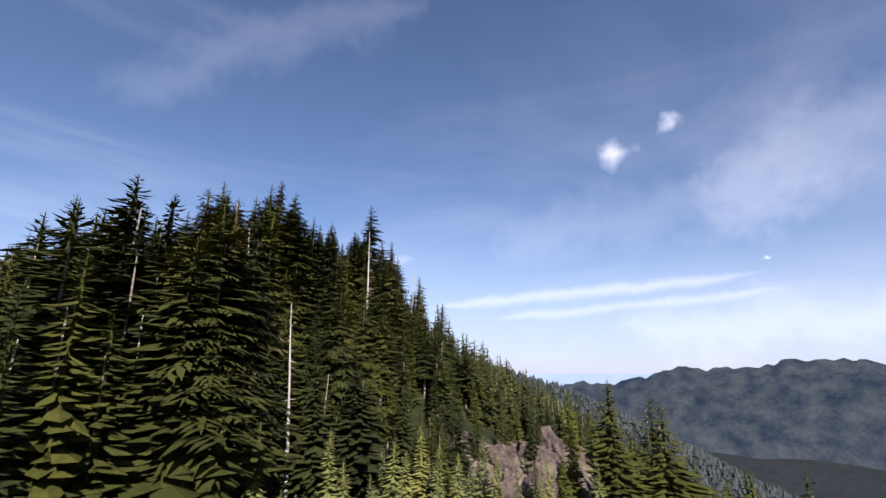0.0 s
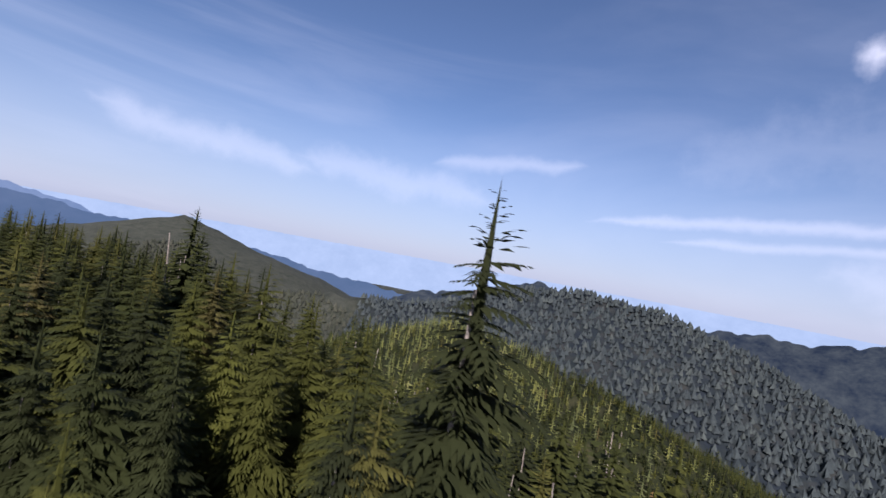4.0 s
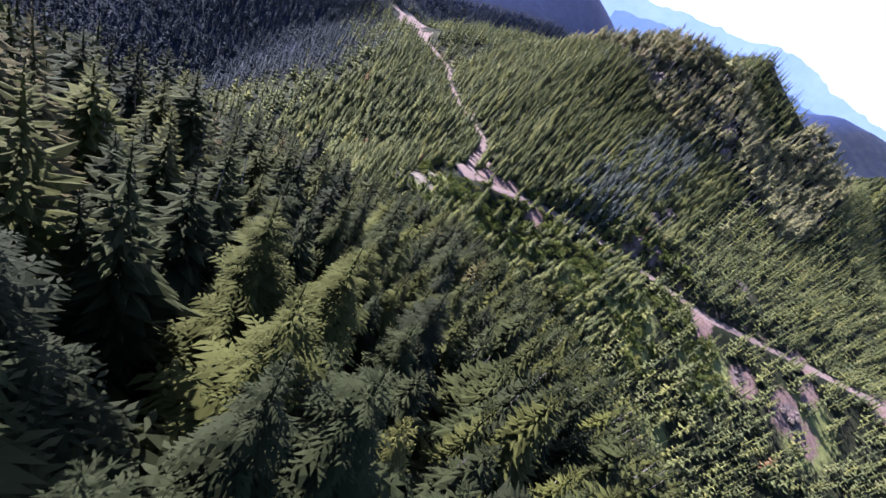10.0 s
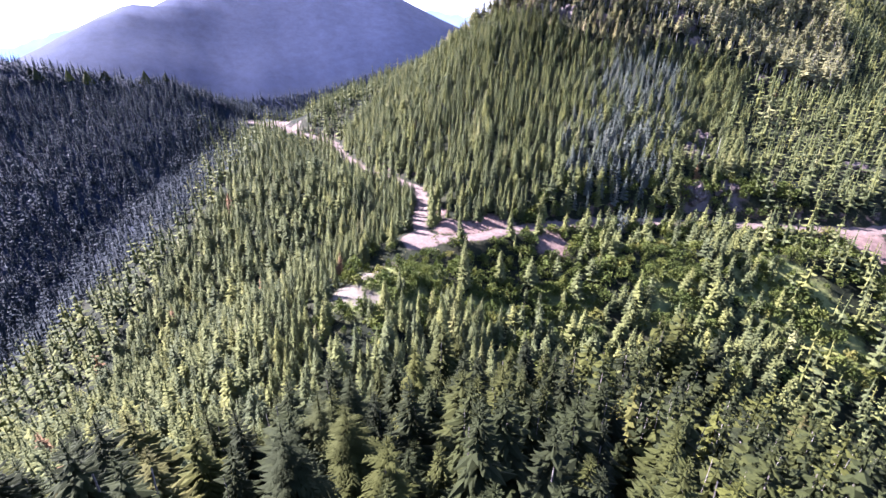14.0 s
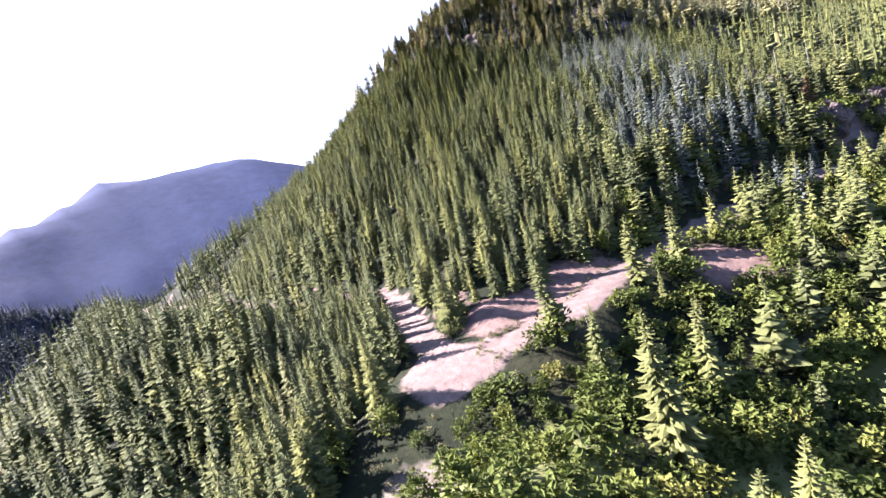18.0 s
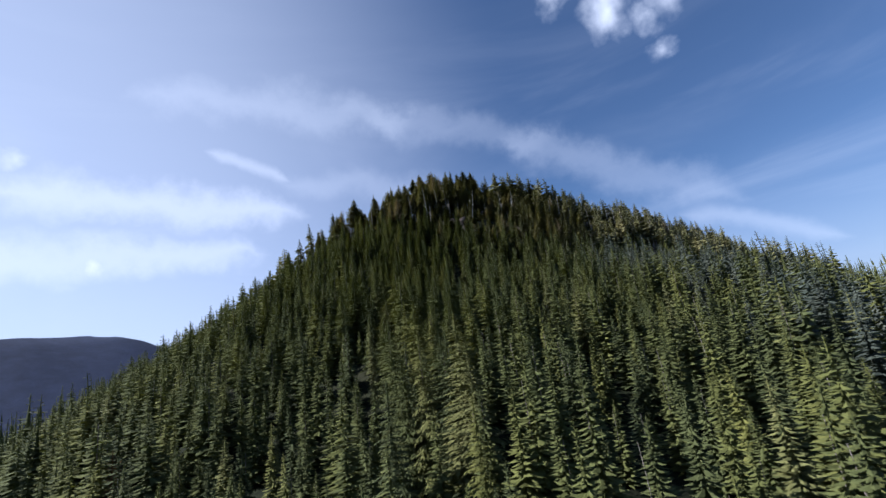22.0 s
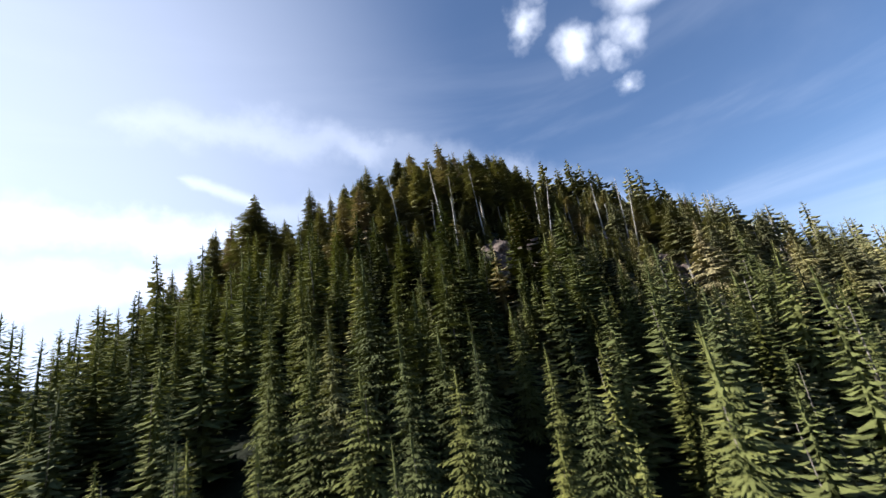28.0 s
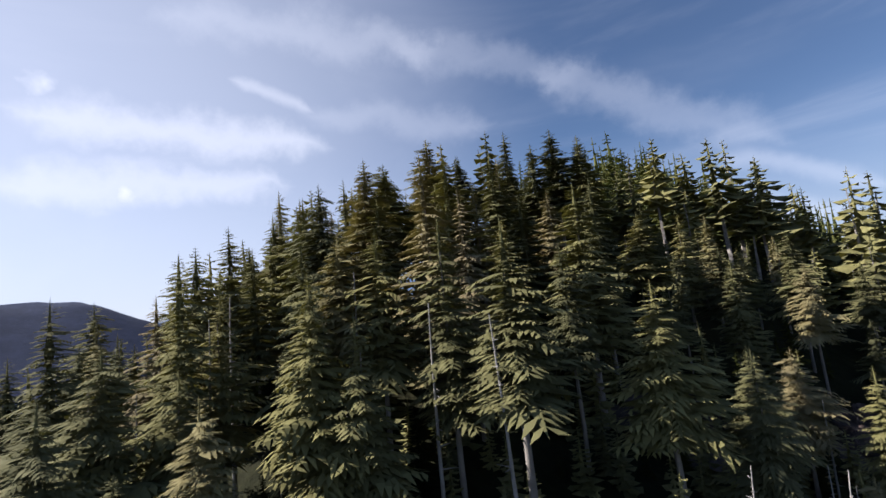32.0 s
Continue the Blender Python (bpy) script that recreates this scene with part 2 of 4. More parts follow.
# browner summit needles, also lightened to carry the sunlight falling there
SUNLIT_DRY_STOPS = [(0, (0.102, 0.102, 0.056)), (0.4, (0.154, 0.149, 0.072)), (0.75, (0.222, 0.207, 0.089)), (1, (0.253, 0.207, 0.131))]
M_SUNLIT_DRY = foliage_mat("sunlit_summit_needles", SUNLIT_DRY_STOPS, through_light=0.06)
M_SUNLIT_DRY_ONE = foliage_mat("sunlit_summit_needles_single", SUNLIT_DRY_STOPS, attr=False, grain=0.8, through_light=0.06)
M_YOUNG = foliage_mat("young_needles", YOUNG_STOPS, through_light=0.09)
M_YOUNG_ONE = foliage_mat("young_needles_single", YOUNG_STOPS[:-1], attr=False, through_light=0.09)
M_SILVER = foliage_mat("silver_needles", SILVER_STOPS)
# blue haze of distance painted into the needle colours
M_BLUE_HAZE = foliage_mat("blue_haze_firs", [(0.0, (0.028, 0.036, 0.042)), (0.5, (0.038, 0.047, 0.052)), (1.0, (0.052, 0.062, 0.063))], grain=0.3, through_light=0.1)
# firs greyed and flattened in colour to stand in for haze
M_HAZY = foliage_mat("dull_haze_firs", [(0.0, (0.028, 0.032, 0.025)), (0.5, (0.038, 0.041, 0.032)), (1.0, (0.050, 0.051, 0.041))], grain=0.3, through_light=0.05)
M_BUSH = foliage_mat("alder_leaves", BUSH_STOPS, grain=2.0)
M_STRAW = foliage_mat("straw", [(0.0, (0.070, 0.080, 0.030)), (0.5, (0.125, 0.115, 0.055)), (1.0, (0.20, 0.175, 0.10))], grain=3.0)
M_BUSH_ONE = foliage_mat("alder_leaves_single", BUSH_STOPS, attr=False, grain=2.0)


def bark_mat(name, lo, hi):
    m, nt, b = mat(name, 0.9, 0.15)
    t = noise_node(nt, 3.0, 6, 0.7)
    r = ramp_node(nt, [(0.3, lo), (0.7, hi)])
    nt.links.new(t.outputs[0], r.inputs[0])
    nt.links.new(r.outputs[0], b.inputs["Base Color"])
    bump_node(nt, b, t.outputs[0], 0.5, 0.05)
    return m


M_BARK = bark_mat("bark", (0.08, 0.066, 0.055), (0.27, 0.235, 0.20))
M_GREY_BARK = bark_mat("grey_bark", (0.12, 0.105, 0.09), (0.34, 0.31, 0.275))
M_DEAD = bark_mat("dead_wood", (0.16, 0.148, 0.135), (0.43, 0.405, 0.375))


def ground_mat():
    """Forest floor, with bare earth, dirt road and rock by the masks that the terrain carries."""
    m, nt, b = mat("ground", 0.95, 0.1)
    l = nt.links.new
    big, fine, ragged = noise_node(nt, 0.05, 5, 0.6), noise_node(nt, 1.1, 6, 0.7), noise_node(nt, 0.28, 7, 0.75)
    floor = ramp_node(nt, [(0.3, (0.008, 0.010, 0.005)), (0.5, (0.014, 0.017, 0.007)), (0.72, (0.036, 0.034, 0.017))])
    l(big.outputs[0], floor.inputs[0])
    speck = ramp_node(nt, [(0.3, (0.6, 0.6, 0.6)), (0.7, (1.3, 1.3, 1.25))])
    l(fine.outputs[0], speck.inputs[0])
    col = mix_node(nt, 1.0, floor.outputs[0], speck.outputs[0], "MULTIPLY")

    def masked(col, name, lo, hi, scale, detail=6):
        a = nt.nodes.new("ShaderNodeAttribute")
        a.attribute_name = name
        t = noise_node(nt, scale, detail, 0.65)
        r = ramp_node(nt, [(0.3, lo), (0.7, hi)])
        l(t.outputs[0], r.inputs[0])
        edge = nt.nodes.new("ShaderNodeMath")
        edge.operation = "MULTIPLY_ADD"
        l(ragged.outputs[0], edge.inputs[0])
        edge.inputs[1].default_value = 1.1
        l(a.outputs["Fac"], edge.inputs[2])
        cut = nt.nodes.new("ShaderNodeMapRange")
        cut.inputs["From Min"].default_value, cut.inputs["From Max"].default_value = 1.0, 1.2
        l(edge.outputs[0], cut.inputs["Value"])
        return mix_node(nt, cut.outputs[0], col, r.outputs[0])
    # both masks tint far ground with the haze of distance
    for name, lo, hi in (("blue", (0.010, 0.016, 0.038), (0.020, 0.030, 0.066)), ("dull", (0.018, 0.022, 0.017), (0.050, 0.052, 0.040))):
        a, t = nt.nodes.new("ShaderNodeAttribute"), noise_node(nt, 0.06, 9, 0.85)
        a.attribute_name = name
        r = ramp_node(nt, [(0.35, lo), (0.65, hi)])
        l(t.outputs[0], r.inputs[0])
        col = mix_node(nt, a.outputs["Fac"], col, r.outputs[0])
    col = masked(col, "grass", (0.070, 0.088, 0.024), (0.17, 0.17, 0.055), 0.5)
    col = masked(col, "earth", (0.085, 0.056, 0.043), (0.19, 0.128, 0.099), 0.7)
    col = masked(col, "rock", (0.05, 0.042, 0.034), (0.15, 0.118, 0.102), 0.35)
    col = masked(col, "pale", (0.080, 0.066, 0.046), (0.165, 0.142, 0.104), 0.6)
    col = masked(col, "road", (0.10, 0.072, 0.057), (0.17, 0.128, 0.102), 0.9)
    l(col, b.inputs["Base Color"])
    bump_node(nt, b, fine.outputs[0], 0.6, 0.35)
    return m


M_GROUND = ground_mat()

# ---------------------------------------------------------------- terrain
# crest lines: x, y, height
CREST_HILL = [(-204.2, 189.2, 37.6), (-182.3, 203, 50.5), (-148.2, 194.4, 73.7), (-139.9, 184.1, 60.1), (-135.5, 197.3, 69.8), (-117, 226.6, 70.6), (-129.2, 262.8, 92.3), (-48.6, 315.8, 49.3), (-100.5, 479.9, 61.6), (-170, 760, 84), (-300, 1050, 100)]
CREST_NORTH = [(-528, 1120, 137.1), (-420, 1251, 149.6), (-327, 1319, 145.3), (-240.3, 1336, 214.7), (-106.7, 1360, 165.4), (-76.8, 1386, 90.3), (43.9, 1001, 44.9), (99.1, 732, 13.1), (168.3, 560.8, 60.8), (180.7, 546.3, 67.8), (232.3, 394.6, 42.8), (261.9, 305, 26.9), (303, 172, -4)]
CREST_SPUR = [(-132.4, 217.1, 79.9), (-132.7, 177.1, 66.2), (-144.5, 162.5, 55.7), (-166.4, 158, 48.7)]
CREST_KNOLL = [(-33, 17, -18.5), (-27, 8, -19.5), (-18, -5, -21), (-8, -12, -22)]
CREST_NEAR = [(-38, 36, -16), (-16, 4, -21), (30, -22, -19), (70, -46, -1), (100, -68, 20), (126, -98, 49), (150, -150, 71), (150, -205, 75)]
CREST_BENCH = [(57, 186, -16), (90, 242, -11), (130, 285, -9), (170, 325, -9), (196, 338, -9)]
CREST_HOME = [(150, -205, 75), (140, -226, 76), (130, -236, 76), (118, -230, 69), (94, -226, 53), (66, -222, 42)]
CREST_CRAG = [(110, -262, 52), (121, -268, 54), (134, -271, 50)]
CREST_ARM = [(140, -226, 75), (175, -240, 66), (215, -262, 52), (260, -285, 36), (300, -300, 16)]
CREST_PAD = [(-230, 52, -18), (-300, 55, -16), (-330, 0, 4), (-355, -90, 18), (-390, -200, 30), (-420, -330, 60), (-330, -560, 60)]
CREST_BIG = [(-764, -23.5, 44.1), (-683, 9.4, 70), (-798, 194.7, 130.1), (-753, 381, 131.9), (-809, 418, 130.2), (-910, 506, 88.4), (-1050, 640, 111.8)]
CREST_EAST = [(386, -41, 34), (413, -89, 52), (429, -136, 46), (437, -176, 37), (439, -213, 27), (440, -280, 0)]
CREST_CHAIN = [(600, 315, 0), (660, 257, 15), (757, 118, 27), (787, 54, 56), (809, -11, 73), (825, -71, 88), (838, -175, 76), (839, -217, 62), (830, -300, 40)]
CREST_MID = [(423, 852, -5), (536, 815, 38), (690, 741, 84), (774, 687, 57), (852, 626, 0), (958, 524, -30)]
ROAD_WEST = [(-34, 20, -17.5), (-38, 26, -17.2), (-47, 31, -17), (-62, 42, -17), (-80, 50, -17), (-108, 47, -17.5), (-140, 48, -17.5), (-185, 60, -17.5), (-230, 52, -17.5), (-262, 52, -17.5), (-285, 40, -17.5)]
ROAD_EAST = [(-38, 22, -17.5), (-31, 29, -17.2), (-26, 38, -17), (-25, 50, -17), (-20, 68, -17.5), (-12, 88, -18), (8, 114, -18.5), (36, 143, -18.5), (57, 186, -16), (90, 242, -11), (130, 285, -9), (170, 325, -9), (196, 338, -9)]


def seg_dist(px, py, line):
    """Distance to a line of points, and its height at the nearest place."""
    best, height = np.full(px.shape, 1e9), np.zeros(px.shape)
    for (x0, y0, z0), (x1, y1, z1) in zip(line, line[1:]):
        dx, dy = x1 - x0, y1 - y0
        s = np.clip(((px - x0) * dx + (py - y0) * dy) / (dx * dx + dy * dy), 0, 1)
        d = np.hypot(px - x0 - s * dx, py - y0 - s * dy)
        near = d < best
        best, height = np.where(near, d, best), np.where(near, z0 + s * (z1 - z0), height)
    return best, height


def road_side(px, py, line):
    """+1 on the left of a line of points, -1 on its right."""
    best, side = np.full(px.shape, 1e9), np.zeros(px.shape)
    for (x0, y0, _), (x1, y1, _) in zip(line, line[1:]):
        dx, dy = x1 - x0, y1 - y0
        s = np.clip(((px - x0) * dx + (py - y0) * dy) / (dx * dx + dy * dy), 0, 1)
        d = np.hypot(px - x0 - s * dx, py - y0 - s * dy)
        near = d < best
        best, side = np.where(near, d, best), np.where(near, np.sign(dx * (py - y0) - dy * (px - x0)), side)
    return side


_rng = np.random.default_rng(7)
_WAVES = [(_rng.uniform(0, 6.28), _rng.uniform(0, 6.28), s) for s in (0.006, 0.009, 0.014, 0.022, 0.035, 0.055, 0.085, 0.13) for _ in range(3)]


def rough_ground(px, py):
    z = np.zeros(px.shape)
    for a, ph, s in _WAVES:
        z += 0.016 / s * 1.0 * np.sin((px * math.cos(a) + py * math.sin(a)) * s * 6.28 / 6.28 * 3 + ph)
    return z


def ramped(d, slopes):
    """Fall below a crest: slopes in turn, each up to its distance."""
    fall, done = np.zeros(d.shape), 0.0
    for k, reach in slopes:
        fall += k * np.clip(d - done, 0, reach - done)
        done = reach
    return fall


def smooth_max(zs, soft):
    top = np.maximum.reduce(zs)
    return top + soft * np.log(sum(np.exp((z - top) / soft) for z in zs))


def natural(px, py):
    zs = []
    for line, slopes in ((CREST_NORTH, ((0.62, 9e3),)), (CREST_HILL, ((0.70, 73), (0.36, 165), (0.6, 9e3))), (CREST_SPUR, ((0.70, 73), (0.36, 165), (0.6, 9e3))), (CREST_BENCH, ((0.5, 60), (0.62, 9e3))), (CREST_KNOLL, ((0.2, 4), (0.45, 12), (0.62, 9e3))), (CREST_NEAR, ((0.45, 30), (0.62, 9e3))), (CREST_CRAG, ((0.3, 3), (1.5, 14), (0.8, 9e3))), (CREST_ARM, ((0.66, 9e3),)), (CREST_HOME, ((0.72, 40), (0.66, 9e3))),
                         (CREST_PAD, ((0.42, 60), (0.5, 9e3))), (CREST_BIG, ((0.5, 9e3),)), (CREST_EAST, ((0.5, 9e3),)), (CREST_CHAIN, ((0.5, 9e3),)), (CREST_MID, ((0.3, 200), (0.4, 9e3)))):
        for a, b in zip(line, line[1:]):
            d, h = seg_dist(px, py, (a, b))
            zs.append(h - ramped(d, slopes))
    z = smooth_max(zs + [np.full(px.shape, -190.0)], 3.5)
    z = z + rough_ground(px, py) * np.clip((np.hypot(px + 20, py - 20) - 15) / 120, 0.1, 1.0) * 0.6
    # the summit breaks off in crags above the plantation
    d, h = seg_dist(px, py, [(-150, 162, 0), (-112, 168, 0), (-84, 196, 0), (-50, 226, 0)])
    side = (px + 112) * 0.62 + (py - 168) * 0.78
    z = z + 3.5 * np.exp(-(d / 16) ** 2) * np.clip(side / 5, -0.8, 1.0)
    return z


def terrain(px, py):
    """Height, and the masks of road, earth, rock and grass."""
    z = natural(px, py)
    road, earth = np.zeros(px.shape), np.zeros(px.shape)
    for line, half, uphill in ((ROAD_WEST, 1.9, -1), (ROAD_EAST, 2.0, 1)):
        d, h = seg_dist(px, py, line)
        side = road_side(px, py, line) * uphill
        bank = 3.5 if line is ROAD_EAST else 0.8
        z = np.where((side > 0) & (d < 90), np.minimum(z, h + bank + 0.66 * (d - half).clip(0)), z)
        w = np.clip((d - half) / np.where((side > 0) & (px < -20) & (py < 56), 4.2, 6.0), 0, 1)
        w = w * w * (3 - 2 * w)
        rise = z - h
        z = h * (1 - w) + z * w
        z = np.where((side < 0) & (d < 30), np.minimum(z, h - 0.3 * (d - half).clip(0) + (d - 16).clip(0) * 1.2), z)
        rise = np.where(side > 0, rise, 0)
        road = np.maximum(road, np.clip(1.25 - (d - half + 0.5) / 1.5, 0, 1))
        bank = np.clip(1.2 - np.abs(d - half - 3.2) / 3.2, 0, 1) * np.clip(rise / 1.5, 0, 1)
        earth = np.maximum(earth, bank * 0.5)
    # wide open places: the junction, the far landing, the knoll
    for x, y, r, v in ((-33, 25, 4.6, 1.0), (-262, 52, 15, 1.0), (-235, 52, 9, 1.0)):
        road = np.maximum(road, v * np.clip(1.3 - np.hypot(px - x, py - y) / r * 0.9, 0, 1))
    for x, y, r, v in ((-36, 34, 5.5, 1.0), (-28, 43, 6, 1.0), (-31, 47, 5, 1.0), (-32, 39, 5.5, 1.0), (-27, 51, 4, 0.9), (66, 152, 10, 0.9), (82, 170, 12, 0.95), (94, 178, 10, 0.9), (76, 188, 9, 0.85), (-46, 38, 5, 0.7), (-14, 57, 7, 0.9), (40, 136, 11, 0.8), (62, 196, 10, 0.8), (90, 234, 12, 0.9), (118, 262, 13, 0.95), (140, 285, 12, 0.9)):
        earth = np.maximum(earth, v * np.clip(1.35 - np.hypot(px - x, py - y) / r, 0, 1))
    return z, road, earth


# bare rock: x, y, reach
OUTCROPS = [(-3, 113, 7), (4, 124, 6), (-13, 128, 7), (-20, 142, 7), (-75, 211, 8), (9, 135, 5), (112, -263, 7), (120, -268, 8), (130, -271, 7), (84, 172, 7), (64, 150, 5), (-113, 163, 6), (-97, 176, 5), (-62, 206, 6), (-134, 160, 5), (-34, 216, 5), (22, 178, 6), (-78, 192, 4), (-96, 172, 4), (-140, 158, 5), (-114, 187, 5), (-104, 194, 4.5), (-145, 160, 5), (-82, 188, 4)]


def rock_mask(px, py):
    m = np.zeros(px.shape)
    for x, y, r in OUTCROPS:
        m = np.maximum(m, np.clip(1.3 - np.hypot(px - x, py - y) / r, 0, 1))
    return m


def grass_mask(px, py):
    m = np.zeros(px.shape)
    for x, y, r in ((-14, 0, 16), (-20, 12, 12), (50, 93, 12), (82, 93, 14), (105, 50, 14), (4, 45, 14), (20, 70, 18), (35, 95, 20), (60, 130, 22), (90, 180, 25), (-5, 25, 10), (15, 20, 12)):
        m = np.maximum(m, np.clip(1.2 - np.hypot(px - x, py - y) / r, 0, 1))
    return m


def pale_mask(px, py):
    m = np.zeros(px.shape)
    for x, y, r in ((-28, 9.5, 5.2), (-26, 5, 4), (-18.5, -7, 5), (-13, -4.5, 4), (-22, 0, 3.4), (-262, 52, 9), (-236, 52, 6)):
        m = np.maximum(m, np.clip(1.35 - np.hypot(px - x, py - y) / r, 0, 1))
    return m


def dull_haze(px, py):
    """North-east slopes whose colours carry painted haze."""
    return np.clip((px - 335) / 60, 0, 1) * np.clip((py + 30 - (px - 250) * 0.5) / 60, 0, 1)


def blue_haze(px, py):
    """Slopes painted with blue haze: the big mountain, the valley's far side, the eastern chain."""
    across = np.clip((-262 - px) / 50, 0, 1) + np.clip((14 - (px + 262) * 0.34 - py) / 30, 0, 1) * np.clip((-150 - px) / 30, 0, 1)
    return np.maximum(np.maximum(0.5 * np.clip(across, 0, 1), np.clip((-450 - px) / 60, 0, 1)), 0.3 * np.clip((px - 510) / 30, 0, 1) * (1 - dull_haze(px, py)))


def grid_axis(lo, hi, step, reach, grow):
    a = list(np.arange(lo, hi + 0.1, step))
    s, b = step, a[-1]
    while b < reach:
        s *= grow
        b += s
        a.append(b)
    s, b = step, a[0]
    while b > -reach:
        s *= grow
        b -= s
        a.insert(0, b)
    return np.array(a)


def mesh_from(name, verts, tris, attrs=(), smooth=False):
    me = bpy.data.meshes.new(name)
    me.vertices.add(len(verts))
    me.vertices.foreach_set("co", np.asarray(verts, np.float32).ravel())
    k = tris.shape[1]
    me.loops.add(tris.size)
    me.loops.foreach_set("vertex_index", np.asarray(tris, np.int32).ravel())
    me.polygons.add(len(tris))
    me.polygons.foreach_set("loop_start", np.arange(0, tris.size, k, dtype=np.int32))
    me.polygons.foreach_set("loop_total", np.full(len(tris), k, np.int32))
    me.polygons.foreach_set("use_smooth", np.full(len(tris), smooth))
    for key, values in attrs:
        a = me.attributes.new(key, "FLOAT", "POINT")
        a.data.foreach_set("value", np.asarray(values, np.float32))
    me.update(calc_edges=True)
    return me


def build_ground():
    xs, ys = grid_axis(-160, 190, 2.5, 4700, 1.06), grid_axis(-300, 300, 2.5, 4700, 1.06)
    gx, gy = np.meshgrid(xs, ys)
    z, road, earth = terrain(gx, gy)
    far = np.hypot(gx, gy)
    z = z - np.clip(far - 1500, 0, None) * 0.02
    n, m = gx.shape
    idx = np.arange(n * m).reshape(n, m)
    quads = np.stack([idx[:-1, :-1], idx[:-1, 1:], idx[1:, 1:], idx[1:, :-1]], -1).reshape(-1, 4)
    me = mesh_from("ground", np.stack([gx, gy, z], -1).reshape(-1, 3), quads,
                   [("road", road.ravel()), ("earth", earth.ravel()), ("rock", rock_mask(gx, gy).ravel()), ("grass", grass_mask(gx, gy).ravel()), ("pale", pale_mask(gx, gy).ravel()), ("blue", blue_haze(gx, gy).ravel()), ("dull", dull_haze(gx, gy).ravel())], True)
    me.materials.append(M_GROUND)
    return tagged(new("ground", me), "steep forested hillsides with a dirt forest road on them", "ground", kind="structure")


build_ground()


# ---------------------------------------------------------------- trees
def bough(out, base, yaw, length, width, rise, droop, twigs, rng):
    """One bough: a pointed blade, or with twigs a spray of them along an arching stem."""
    c, s = math.cos(yaw), math.sin(yaw)
    verts, tris = out

    def put(x, y, sag=0.0):
        f = x / length
        verts.append((base[0] + x * c - y * s, base[1] + x * s + y * c, base[2] + (rise * f - droop * f * f) * length - sag))
        return len(verts) - 1
    if not twigs:
        # a folded kite whose flanks sag from the spine
        w, m = width * 0.5, length * rng.uniform(0.4, 0.62)
        a, p, q, t = put(0, 0), put(m, w * rng.uniform(0.7, 1.3), w * 0.7), put(m * 1.12, -w * rng.uniform(0.7, 1.3), w * 0.7), put(length, 0)
        tris.extend([(a, t, p), (a, q, t)])
        return
    for i in range(twigs):
        f = (i + 0.6) / (twigs + 0.3)
        for side in (-1, 1):
            ln = width * (1.15 - 0.75 * f) * rng.uniform(0.7, 1.25)
            x, dx = f * length, ln * 0.75
            th = ln * 0.15
            a, t = put(x - th * 0.4, 0), put(min(length, x + dx), side * ln * 0.75, ln * rng.uniform(0.08, 0.34))
            p, q = put(x + dx * 0.35 + th, side * ln * 0.3, ln * 0.04), put(x + dx * 0.35 - th, side * ln * 0.48, ln * 0.1)
            tris.extend([(a, p, q), (p, t, q)])
    a, p, q, t = put(0, 0), put(length * 0.6, width * 0.12), put(length * 0.6, -width * 0.12), put(length, 0, width * 0.1)
    tris.extend([(a, q, p), (p, q, t)])


